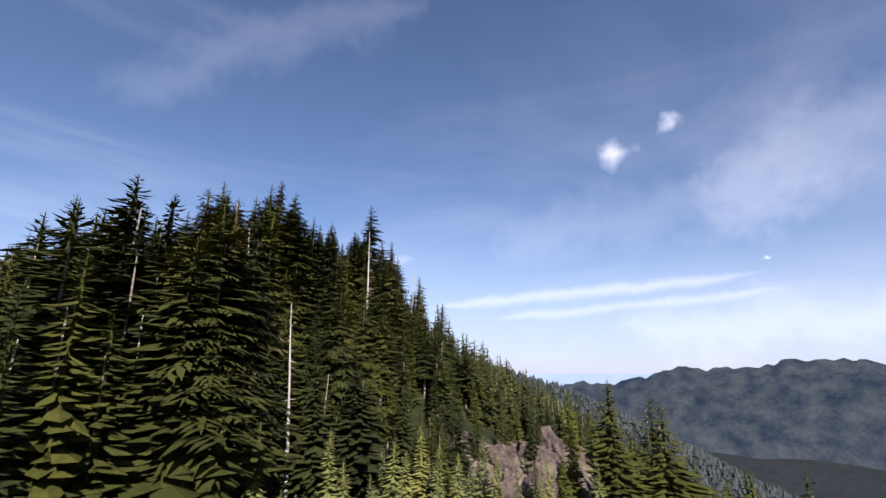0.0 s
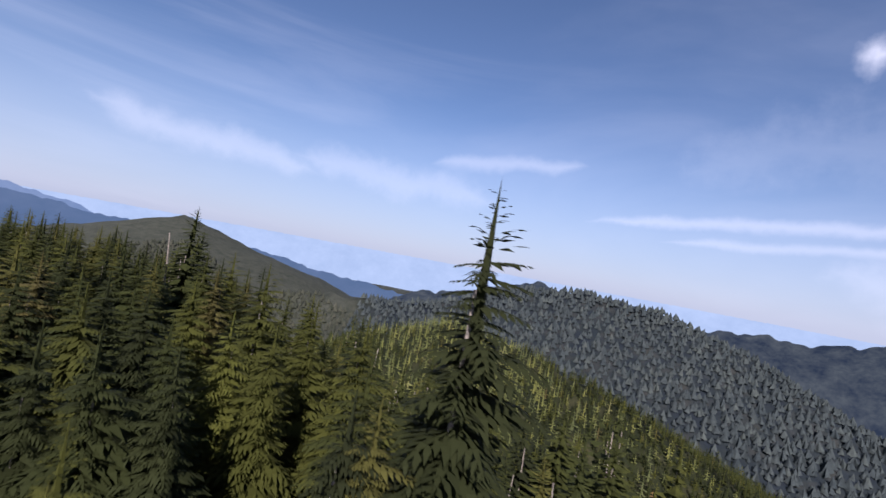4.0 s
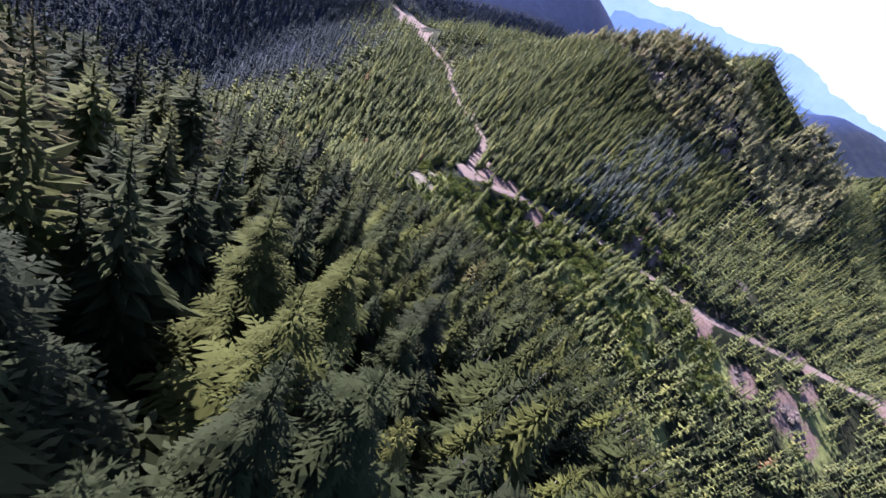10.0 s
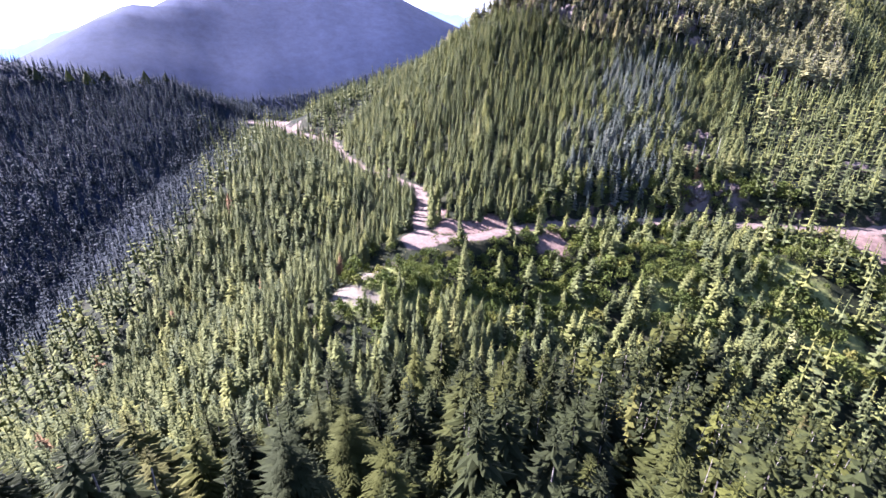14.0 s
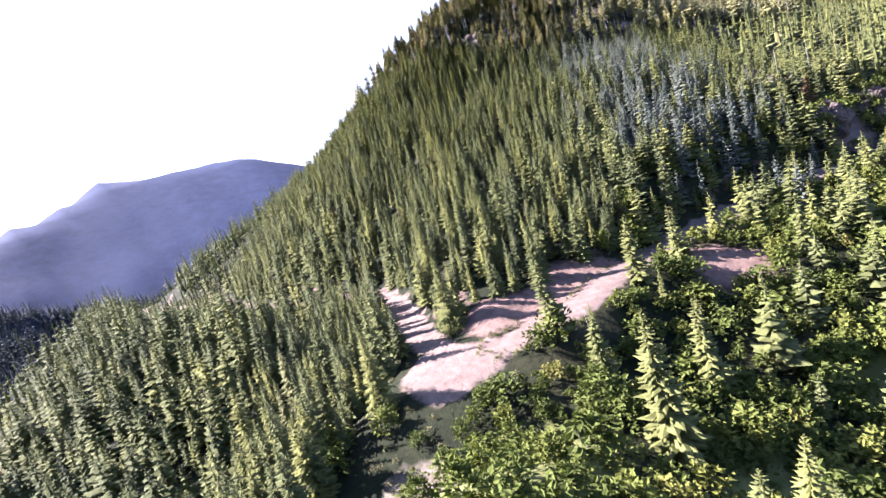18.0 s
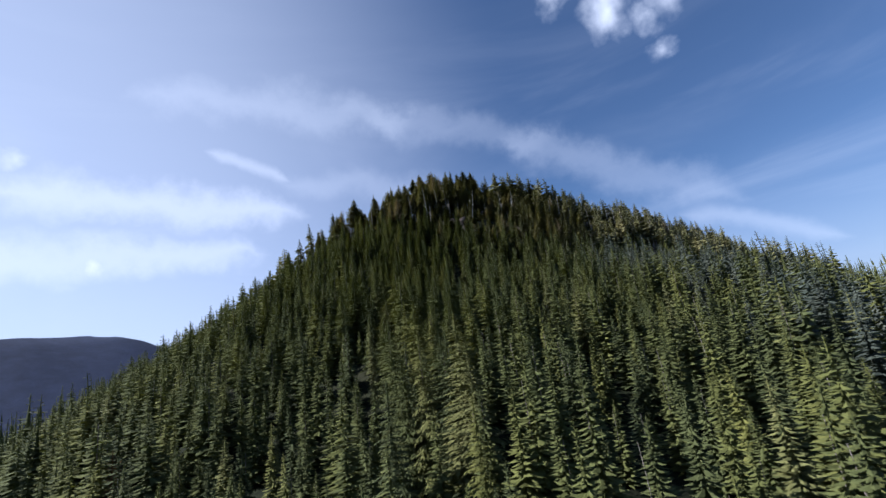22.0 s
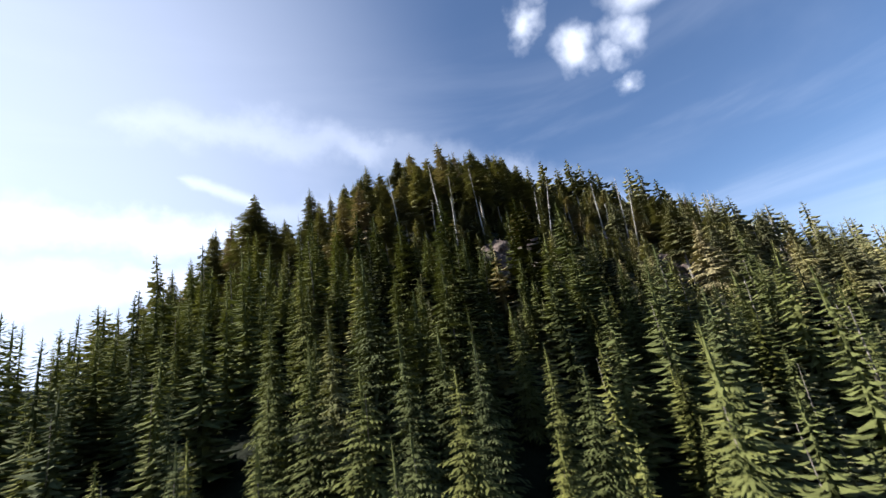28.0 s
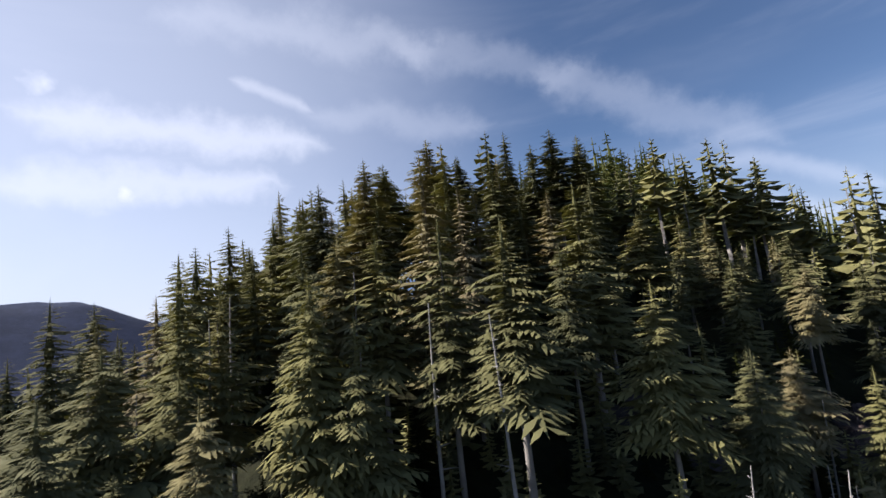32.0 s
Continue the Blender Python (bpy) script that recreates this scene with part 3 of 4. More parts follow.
def crown(seed, kind, count, twigs):
    """A conifer's crown, 1 high: boughs set round the stem in a spiral, in uneven lobes, longer towards the foot."""
    rng = random.Random(seed)
    out = ([], [])
    lo = {"old": rng.uniform(0.08, 0.28), "dry": rng.uniform(0.26, 0.5), "young": rng.uniform(0.02, 0.08)}[kind]
    wide = {"old": rng.uniform(0.155, 0.20), "dry": rng.uniform(0.13, 0.20), "young": rng.uniform(0.18, 0.225)}[kind]
    lobes = [(rng.uniform(0, 6.28), rng.uniform(0, 6.28), rng.randint(1, 3), rng.uniform(3, 9)) for _ in range(3)]

    def reach(f):
        return wide * (min(1.0, 1.25 * (1 - f)) ** 0.75 if kind != "young" else (1 - f) ** 0.74) + 0.007
    for i in range(count):
        f = ((i + rng.uniform(0, 1)) / count) ** 1.12
        z = lo + (0.985 - lo) * f
        yaw = i * 2.39996 + rng.uniform(-0.35, 0.35)
        lobe = 1 + (0.22 if kind != "young" else 0.10) * sum(math.sin(n * yaw + p) * math.sin(m * f + q) for p, q, n, m in lobes)
        ln = reach(f) * lobe * rng.uniform(0.65, 1.18)
        if kind != "young" and rng.random() < 0.07:
            ln *= 1.3
        top = f > 0.9
        if top:
            rise, droop = 0.5, 0.2
        elif kind != "young":
            rise, droop = rng.uniform(-0.08, 0.2), rng.uniform(0.08, 0.34)
        else:
            rise, droop = rng.uniform(-0.08, 0.25), rng.uniform(0.1, 0.36)
        bough(out, (0, 0, z), yaw, ln, ln * (0.46 if twigs > 0 else 0.78 if count < 100 else 0.4 if kind == "young" else 0.34), rise, droop, twigs if not top else min(twigs, 2), rng)
    k = len(out[0])
    out[0].append((0, 0, 1.0))
    for q in range(4):
        out[0].append((0.010 * math.cos(q * 1.5708), 0.010 * math.sin(q * 1.5708), 0.84))
    out[1].extend((k, k + 1 + q, k + 1 + (q + 1) % 4) for q in range(4))
    # added inner cone that blocks light where needles and twigs stand close
    v, t = out
    rings = 4 if twigs else 1
    for i in range(rings):
        f0, f1 = i / rings * 0.95, min(0.9, (i + 1.15) / rings)
        k = len(v)
        v.append((0, 0, lo + (0.985 - lo) * f1))
        for q in range(5):
            a, w = q * 1.2566 + i, reach(f0) * 0.2 * rng.uniform(0.7, 1.2)
            v.append((w * math.cos(a), w * math.sin(a), lo + (0.985 - lo) * f0 + rng.uniform(-0.02, 0.02)))
        t.extend((k, k + 1 + q, k + 1 + (q + 1) % 5) for q in range(5))
    return np.array(v, np.float32), np.array(t, np.int32)


def spire(seed):
    """A far conifer: one ragged cone, 1 high."""
    rng = random.Random(seed)
    v, t = [(rng.uniform(-0.02, 0.02), rng.uniform(-0.02, 0.02), 1)], []
    for i in range(8):
        a, q = 6.2832 * i / 8, 0.2 * rng.uniform(0.45, 1.3)
        v.append((q * math.cos(a), q * math.sin(a), rng.uniform(0.0, 0.22)))
    t.extend((0, 1 + i, 1 + (i + 1) % 8) for i in range(8))
    return np.array(v, np.float32), np.array(t, np.int32)


def shrub(seed, leaves):
    """A leafy bush, 1 high: a round heap of small leaf sprays."""
    rng = random.Random(seed)
    v, t = [], []
    for _ in range(leaves):
        a, e = rng.uniform(0, 6.28), rng.uniform(-0.2, 1.5)
        r = rng.uniform(0.55, 1.05) * (0.8 + 0.2 * math.sin(3 * a + seed))
        c = Vector((0.62 * r * math.cos(a) * math.cos(e), 0.62 * r * math.sin(a) * math.cos(e), max(0.02, 0.25 + 0.7 * r * math.sin(e))))
        q = Euler((rng.uniform(-0.9, 0.9), rng.uniform(-0.9, 0.9), rng.uniform(0, 6.28)))
        w = rng.uniform(0.05, 0.105)
        k = len(v)
        for p in ((-w, 0, 0), (0, -w * 0.6, 0.02), (w, 0, -0.03), (0, w * 0.6, 0.02)):
            u = Vector(p)
            u.rotate(q)
            v.append(tuple(c + u))
        t.extend([(k, k + 1, k + 2), (k, k + 2, k + 3)])
    return np.array(v, np.float32), np.array(t, np.int32)


def limb(out, p0, p1, r0, r1, sides=5):
    """A tapered stick between two places."""
    d = (Vector(p1) - Vector(p0))
    q = d.to_track_quat("Z", "Y")
    k = len(out[0])
    for p, r in ((p0, r0), (p1, r1)):
        for i in range(sides):
            a = 6.2832 * i / sides
            out[0].append(tuple(Vector(p) + q @ Vector((r * math.cos(a), r * math.sin(a), 0))))
    for i in range(sides):
        j = (i + 1) % sides
        out[1].append((k + i, k + j, k + sides + j))
        out[1].append((k + i, k + sides + j, k + sides + i))


def trunk(seed, top=0.97, r=0.011, snag=False, sides=6):
    rng = random.Random(seed)
    out = ([], [])
    x = y = 0.0
    pts = [(0, 0, -0.06)]
    for i in range(1, 6):
        x, y = x + rng.uniform(-0.004, 0.004), y + rng.uniform(-0.004, 0.004)
        pts.append((x, y, top * i / 5))
    for i in range(5):
        limb(out, pts[i], pts[i + 1], r * (1.15 - i * 0.2), r * (1.15 - (i + 1) * 0.2) if i < 4 else r * 0.2, sides)
    if snag:
        for _ in range(26):
            f, a = rng.uniform(0.3, 0.96), rng.uniform(0, 6.28)
            ln = rng.uniform(0.02, 0.085) * (1.15 - f)
            limb(out, (0, 0, f * top), (ln * math.cos(a), ln * math.sin(a), f * top + ln * rng.uniform(-0.5, 0.3)), 0.0035, 0.001, 3)
    return np.array(out[0], np.float32), np.array(out[1], np.int32)


def scatter(templates, spots, rng):
    """All trees of one wood in one sheet of verts, tris and tints. Spots: x, y, z, height, spread."""
    vs, fs, ts, at = [], [], [], 0
    pick = rng.integers(0, len(templates), len(spots))
    yaw = rng.uniform(0, 6.2832, len(spots))
    tint = np.where(rng.random(len(spots)) < 0.0025, 1.0, np.clip(rng.normal(0.42, 0.24, len(spots)), 0, 0.98))
    lean = rng.normal(0, 0.025, (len(spots), 2))
    for k, (tv, tf) in enumerate(templates):
        rows = np.nonzero(pick == k)[0]
        if not len(rows):
            continue
        s = spots[rows]
        c, n = np.cos(yaw[rows])[:, None], np.sin(yaw[rows])[:, None]
        w = (s[:, 3] * s[:, 4])[:, None]
        x, y, z = tv[None, :, 0] * w, tv[None, :, 1] * w, tv[None, :, 2] * s[:, 3][:, None]
        px = x * c - y * n + s[:, 0][:, None] + lean[rows, 0][:, None] * z
        py = x * n + y * c + s[:, 1][:, None] + lean[rows, 1][:, None] * z
        vs.append(np.stack([px, py, z + s[:, 2][:, None]], -1).reshape(-1, 3))
        fs.append((tf[None] + (np.arange(len(rows)) * len(tv))[:, None, None]).reshape(-1, 3) + at)
        ts.append(np.repeat(tint[rows], len(tv)))
        at += len(rows) * len(tv)
    return np.concatenate(vs), np.concatenate(fs), np.concatenate(ts)


def wood(name, label, templates, spots, material, seed):
    if not len(spots):
        return
    v, f, t = scatter(templates, spots, np.random.default_rng(seed))
    me = mesh_from(name, v, f, [("tint", t)], smooth=False)
    me.materials.append(material)
    return tagged(new(name, me), label, "forest", kind="stuff")


LOW_YOUNG = [crown(s, "young", 62, 0) for s in range(8)]
MID_YOUNG = [crown(20 + s, "young", 250, 0) for s in range(8)]
LOW_OLD = [crown(40 + s, "old", 64, 0) for s in range(7)]
MID_DRY = [crown(160 + s, "dry", 240, 0) for s in range(8)]
LOW_DRY = [crown(170 + s, "dry", 60, 0) for s in range(7)]
MID_OLD = [crown(60 + s, "old", 380, 0) for s in range(8)]
FAR_YOUNG = [crown(70 + s, "young", 13, 0) for s in range(6)]
FAR_OLD = [crown(190 + s, "old", 22, 0) for s in range(5)]
FAR_ANY = [spire(80 + s) for s in range(5)]
POLE = [trunk(90, 0.86, 0.011, sides=4)]
# plan of the flight over the land, for how finely the woods are made
FLIGHT = [(57, -269, 67), (96, -262, 88), (134, -228, 98), (155, -144, 98), (147, -97, 79), (88, -53, 46), (20, -19, 11), (-15, 0, -2), (-26, 13, -4), (-61, 52, 11), (-87, 94, 27), (-105, 131, 45), (-109, 154, 67), (-112, 160, 72)]


def jittered(x0, x1, y0, y1, step, seed):
    rng = np.random.default_rng(seed)
    gx, gy = np.meshgrid(np.arange(x0, x1, step), np.arange(y0, y1, step))
    return gx.ravel() + rng.uniform(-0.48, 0.48, gx.size) * step, gy.ravel() + rng.uniform(-0.48, 0.48, gx.size) * step


def old_zone(px, py):
    """Where the old wood stands: the near hill and the summit."""
    near, _ = seg_dist(px, py, CREST_NEAR[3:])
    near = np.minimum(near, seg_dist(px, py, CREST_ARM)[0] + 40)
    top, _ = seg_dist(px, py, [(-190, 180, 0), (-150, 178, 0), (-112, 182, 0), (-85, 212, 0), (-45, 245, 0), (-60, 300, 0)])
    edge = 26 * np.sin(px * 0.05) * np.sin(py * 0.043)
    return (near < 95 + edge) & (px > 25), top < 28 + edge * 0.4


def clearing(px, py):
    """Spots below the summit kept treeless so that the camera sees the crags."""
    m = np.zeros(px.shape, bool)
    for x, y, r in ((-113, 183, 3.5), (-105, 190, 3)):
        m |= np.hypot(px - x, py - y) < r
    return m


def open_ground(px, py):
    _, road, earth = terrain(px, py)
    return (road > 0.05) | (earth > 0.55) | (pale_mask(px, py) > 0.5) | (rock_mask(px, py) > 0.55)


HERO = {"young": [crown(120 + s, "young", 250, 4) for s in range(5)], "old": [crown(140 + s, "old", 230, 6) for s in range(6)], "dry": [crown(180 + s, "dry", 190, 6) for s in range(6)]}
HERO_MESH = {}


def single_tree(kind, k, x, y, z, h, spread, yaw):
    """A tree of its own: an Empty at its foot with trunk and crown."""
    if (kind, k) not in HERO_MESH:
        v, t = HERO[kind][k]
        me = mesh_from("crown", v, t)
        me.materials.append({"old": M_OLD_ONE, "dry": M_SUNLIT_DRY_ONE, "young": M_YOUNG_ONE}[kind])
        tv, tt = trunk(200 + k, 0.86, 0.009 if kind == "young" else 0.012)
        tm = mesh_from("trunk", tv, tt, smooth=True)
        tm.materials.append(M_GREY_BARK if kind == "dry" else M_BARK)
        HERO_MESH[(kind, k)] = (me, tm)
    root = new({"young": "young_fir", "old": "old_conifer", "dry": "summit_hemlock"}[kind])
    for name, me in zip(("crown", "trunk"), HERO_MESH[(kind, k)]):
        new(name, me).parent = root
    root.matrix_basis = pose(x, y, z, rz=yaw) @ Matrix.Diagonal((h * spread, h * spread, h, 1))
    if kind == "dry":
        return tagged(root, "olive green conifer with thin layered boughs on the summit", "tree", "old trees of the summit")
    if kind == "old":
        return tagged(root, "tall old conifer with drooping dark green boughs", "tree", "old trees of the hills")
    return tagged(root, "young fir with dense green boughs to the ground", "tree", "young trees of the plantation")


def flight_gap(px, py, top):
    """How far a treetop stays from the line of flight, and the way along the ground to it."""
    d, zf = seg_dist(px, py, FLIGHT)
    return np.hypot(d, zf - top), d, zf - top


# where alders have taken the place of firs
THICKET = [(-24, 14, 0), (-14, 24, 0), (-10, 38, 0), (-6, 56, 0), (4, 78, 0)]


def plant():
    rng = np.random.default_rng(11)
    # plantation round the flight
    px, py = jittered(-330, 330, -330, 420, 2.75, 1)
    z, road, earth = terrain(px, py)
    near_old, top_old = old_zone(px, py)
    h = np.clip(rng.normal(7.6, 1.8, len(px)), 2.8, 13)
    _, d, over = flight_gap(px, py, z + h)
    h = np.where((d < 6) & (over < 1.8), np.maximum(h + over - 2.0, 0.1), h)
    gap, d, over = flight_gap(px, py, z + h)
    keep = (h > 1) & ~open_ground(px, py) & ~near_old & ~top_old & (z > -125) & ((over > 1.5) | (d > 5)) & ~clearing(px, py)
    keep &= ~((grass_mask(px, py) > 0.4) & (rng.random(len(px)) < 0.6))
    keep &= ~((seg_dist(px, py, CREST_KNOLL)[0] < 8.5) & (rng.random(len(px)) < 0.85))
    keep &= ~((seg_dist(px, py, THICKET)[0] < 13) & (rng.random(len(px)) < 0.82))
    spots = np.stack([px, py, z - 0.2, h, np.clip(rng.normal(0.92, 0.16, len(px)), 0.6, 1.5)], -1)[keep]
    gap = gap[keep]
    order = np.argsort(gap)
    spots, gap = spots[order], gap[order]
    for x, y, zz, hh, sp in spots[:120].tolist():
        single_tree("young", int(rng.integers(0, 5)), x, y, zz, hh, sp * 1.05, rng.uniform(0, 360))
    spots, gap = spots[120:], gap[120:]
    line, _ = seg_dist(spots[:, 0], spots[:, 1], [(-84, 186, 0), (-58, 160, 0), (-34, 112, 0), (-20, 92, 0)])
    pale = (line < 22) & (rng.random(len(spots)) < np.clip(1.25 - line / 18, 0, 1) * 0.75)
    wood("silver_firs_near", "silvery grey-green young firs", MID_YOUNG, spots[pale & (gap < 45)], M_SILVER, 21)
    wood("silver_firs", "silvery grey-green young firs on the upper slope", LOW_YOUNG, spots[pale & (gap >= 45)], M_SILVER, 22)
    spots, gap = spots[~pale], gap[~pale]
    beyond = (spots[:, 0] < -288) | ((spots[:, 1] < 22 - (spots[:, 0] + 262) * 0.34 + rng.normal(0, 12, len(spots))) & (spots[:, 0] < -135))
    wood("western_firs", "young firs across the valley, blue-grey haze painted in", FAR_YOUNG, spots[beyond & (gap < 330)] * (1, 1, 1, 0.9, 1.5), M_BLUE_HAZE, 29)
    spots, gap = spots[~beyond], gap[~beyond]
    wood("plantation_near", "dense young firs and hemlocks in mixed greens", MID_YOUNG, spots[gap < 34], M_YOUNG, 1)
    wood("plantation_middle", "young conifer plantation covering the slopes", LOW_YOUNG, spots[(gap >= 34) & (gap < 100)] * (1, 1, 1, 0.92, 1.42), M_YOUNG, 2)
    wood("plantation_far", "young conifer plantation on the far slopes", FAR_YOUNG, spots[(gap >= 100) & (gap < 330)][::2] * (1, 1, 1, 1.15, 1.5), M_YOUNG, 3)
    wood("young_trunks", "pale slender trunks among the young firs", POLE, spots[gap < 45][::2] * (1, 1, 1, 1.0, 0.8), M_BARK, 23)
    # old wood, wider apart and taller
    px, py = jittered(-330, 330, -330, 620, 4.1, 3)
    z, road, earth = terrain(px, py)
    near_old, top_old = old_zone(px, py)
    h = np.where(near_old, np.clip(rng.normal(24, 3.0, len(px)), 13, 28.5) * np.where((py < -237) & (px > 117), 0.6, 1.0) * np.where(py > -135, 0.72, 1.0), np.clip(rng.normal(13.5, 2.3, len(px)), 7, 17))
    dx, dy = px - 139, py + 211
    h = h * np.where((dx > dy * 0.85) & (dx > 2) & (dx < 80) & (dy < 60) & (dy > -30), 0.68, 1.0) * np.where(np.hypot(px + 109, py - 160) < 15, 0.5, 1.0) * np.where((px > -117) & (py > 140) & (py < 215), 0.72, 1.0)
    crag = seg_dist(px, py, CREST_CRAG)[0]
    h = h * np.where(crag < 11, 0.3, np.where(crag < 24, 0.62, 1.0))
    _, d, over = flight_gap(px, py, z + h)
    clear = np.where((py > -140) & (py < 100) & (d < 16), 8.0, 4.0)
    h = np.where((d < np.where(py < -200, 8, np.where((py > -140) & (py < 100), 42, 14))) & (over < clear), np.maximum(h + over - clear - 0.2, 0.1), h)
    gap, d, over = flight_gap(px, py, z + h)
    keep = (h > 5) & (near_old | top_old) & ~open_ground(px, py) & ((over > 3.5) | (d > np.where(py < -200, 8, 14))) & ~clearing(px, py)
    spots = np.stack([px, py, z - 0.3, h, np.clip(rng.normal(1, 0.15, len(px)), 0.7, 1.4)], -1)[keep]
    gap = gap[keep]
    ranked = gap * np.where(spots[:, 1] < -200, 0.55, 0.85)
    high = spots[:, 1] > 140
    single = np.zeros(len(spots), bool)
    single[np.nonzero(high)[0][np.argsort(ranked[high])[:190]]] = True
    single[np.nonzero(~high)[0][np.argsort(ranked[~high])[:285]]] = True
    for x, y, zz, hh, sp in spots[single].tolist():
        single_tree("dry" if y > 140 else "old", int(rng.integers(0, 6)), x, y, zz, hh, sp, rng.uniform(0, 360))
    spots, gap = spots[~single], gap[~single]
    high = spots[:, 1] > 140
    wood("summit_wood_near", "olive green conifers with bare lower trunks", MID_DRY, spots[(gap < 36) & high], M_SUNLIT_DRY, 31)
    wood("summit_wood", "olive green conifers of the summit", LOW_DRY, spots[(gap >= 36) & high], M_SUNLIT_DRY, 32)
    wood("old_wood_near", "tall dark old-growth conifers", MID_OLD, spots[(gap < 36) & ~high], M_OLD, 4)
    wood("old_wood_middle", "tall dark old-growth conifers further off", LOW_OLD, spots[(gap >= 36) & (gap < 110) & ~high], M_OLD, 5)
    wood("old_wood_far", "dark old-growth conifers far down the slopes", FAR_OLD, spots[(gap >= 110) & (gap < 420) & ~high], M_OLD, 35)
    low = jittered(-200, 200, -330, 330, 3.9, 13)
    z, _, _ = terrain(*low)
    near_old, top_old = old_zone(*low)
    h = np.clip(rng.normal(6.5, 2.2, len(z)), 2.5, 12)
    h = np.where(top_old, h * 0.5, h)
    _, d, over = flight_gap(*low, z + h)
    h = np.where((d < 14) & (over < 2.6), np.maximum(h + over - 2.8, 0.1), h)
    _, d, over = flight_gap(*low, z + h)
    keep = (near_old | top_old | (np.hypot(low[0] + 100, low[1] - 168) < 32)) & (rock_mask(*low) < 0.95) & (d < 70) & (h > 1.2)
    under = np.stack([low[0], low[1], z - 0.3, h, np.clip(rng.normal(0.95, 0.18, len(z)), 0.6, 1.4)], -1)[keep]
    d = d[keep]
    thick = jittered(-128, -72, 138, 196, 2.6, 27)
    tz, _, _ = terrain(*thick)
    th = np.clip(rng.normal(3.6, 1.3, len(tz)), 1.2, 7)
    _, td, tover = flight_gap(*thick, tz + th)
    ok = ((tover > 2) | (td > 7)) & (rock_mask(*thick) < 0.8)
    wood("summit_saplings", "dense small firs on the slope under the summit", LOW_YOUNG, np.stack([thick[0], thick[1], tz - 0.2, th, rng.uniform(1.1, 1.7, len(tz))], -1)[ok], M_SUNLIT_DRY, 28)
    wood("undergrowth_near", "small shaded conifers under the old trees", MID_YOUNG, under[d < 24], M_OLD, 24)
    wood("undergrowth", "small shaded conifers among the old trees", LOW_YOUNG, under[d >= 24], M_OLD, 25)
    wood("tree_trunks", "grey-brown trunks of the old wood", POLE, spots[(gap < 75) & ~high], M_BARK, 9)
    wood("summit_trunks", "pale grey bare trunks of the summit wood", POLE, spots[high & (gap < 220)] * (1, 1, 1, 1, 1.4), M_GREY_BARK, 33)
    # woods of the further hills
    px, py = jittered(-1050, 1000, -900, 1420, 7.6, 6)
    gap, d, over = flight_gap(px, py, 0 * px)
    out = ~((px > 270) & (px < 520) & (py > -300) & (py < -20)) & ((np.abs(px) > 330) | (py < -330) | (py > 420) | (gap > 330)) & ~((px < 60) & (py < -480)) & ~((px < 200) & (py < -500))
    px, py = px[out], py[out]
    z, _, _ = terrain(px, py)
    west = (px < -335) & (px > -500)
    bare = px < -500
    dull = dull_haze(px, py) > 0.5
    south = (px > 520) & ~dull
    edge = (px >= 250) & (px <= 520) & ~dull
    h = np.clip(rng.normal(8, 1.5, len(px)), 4, 12)
    spots = np.stack([px, py, z - 0.3, h, np.full(len(px), 2.2)], -1)
    wood("distant_woods", "conifer woods on the further mountainsides, blue haze painted in", FAR_ANY, spots[south], M_BLUE_HAZE, 7)
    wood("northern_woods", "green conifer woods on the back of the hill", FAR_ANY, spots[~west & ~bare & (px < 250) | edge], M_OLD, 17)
    wood("hazy_woods", "conifer woods with haze painted in as dull brown-green", FAR_ANY, spots[dull & (px < 640) & (py < 620)], M_HAZY, 8)
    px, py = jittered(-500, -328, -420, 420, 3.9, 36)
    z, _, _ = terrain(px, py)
    wood("valley_firs", "firs on the slopes beyond the saddle, blue-grey haze painted in", FAR_YOUNG, np.stack([px, py, z - 0.3, np.clip(rng.normal(7, 1.5, len(px)), 3.5, 11), np.full(len(px), 1.7)], -1), M_BLUE_HAZE, 37)
    px, py = jittered(270, 520, -300, 10, 4.0, 16)
    z, _, _ = terrain(px, py)
    spots = np.stack([px, py, z - 0.3, np.clip(rng.normal(7.5, 1.5, len(px)), 4, 12), np.full(len(px), 1.6)], -1)
    east, _ = seg_dist(px, py, CREST_EAST)
    sel = (np.hypot(px - 435, py + 164) > 10) & (py < -20)
    green = rng.random(len(px)) < np.clip(1.05 - np.hypot(px - 400, py + 110) / 130, 0.12, 0.9)
    wood("eastern_plantation", "bright green young plantation on the eastern hill", FAR_YOUNG, spots[sel & (px < 432) & green], M_YOUNG, 18)
    wood("eastern_woods", "dark conifer woods behind the eastern hill", FAR_YOUNG, spots[sel & ((px >= 432) | ~green)], M_OLD, 19)
    # leafy bushes below the road, on the knoll and along the verges
    px, py = jittered(-60, 75, -30, 140, 2.0, 8)
    z, road, earth = terrain(px, py)
    d, _ = seg_dist(px, py, ROAD_EAST)
    e, _ = seg_dist(px, py, ROAD_WEST[:5])
    side = np.minimum(d, e)
    odds = np.clip(grass_mask(px, py) * 0.7 + np.where(seg_dist(px, py, [(-36, 22, 0)] + CREST_KNOLL)[0] < 11, 0.14, 0) + np.maximum(np.where((d < 16) & (px > -30), 0.6, 0), np.where((seg_dist(px, py, THICKET)[0] < 13) & (seg_dist(px, py, CREST_KNOLL)[0] > 6), 0.75, 0)) * np.where(side < 3.2, 0, 1), 0, 0.8)
    keep = (road < 0.05) & (earth < 0.6) & ((pale_mask(px, py) < 0.55) | (rng.random(len(px)) < 0.12)) & (rng.random(len(px)) < odds)
    h = np.clip(rng.normal(2.5, 0.9, len(px)), 0.7, 4.5)
    spots = np.stack([px, py, z - 0.1, h, np.clip(rng.normal(1.1, 0.2, len(px)), 0.7, 1.6)], -1)[keep]
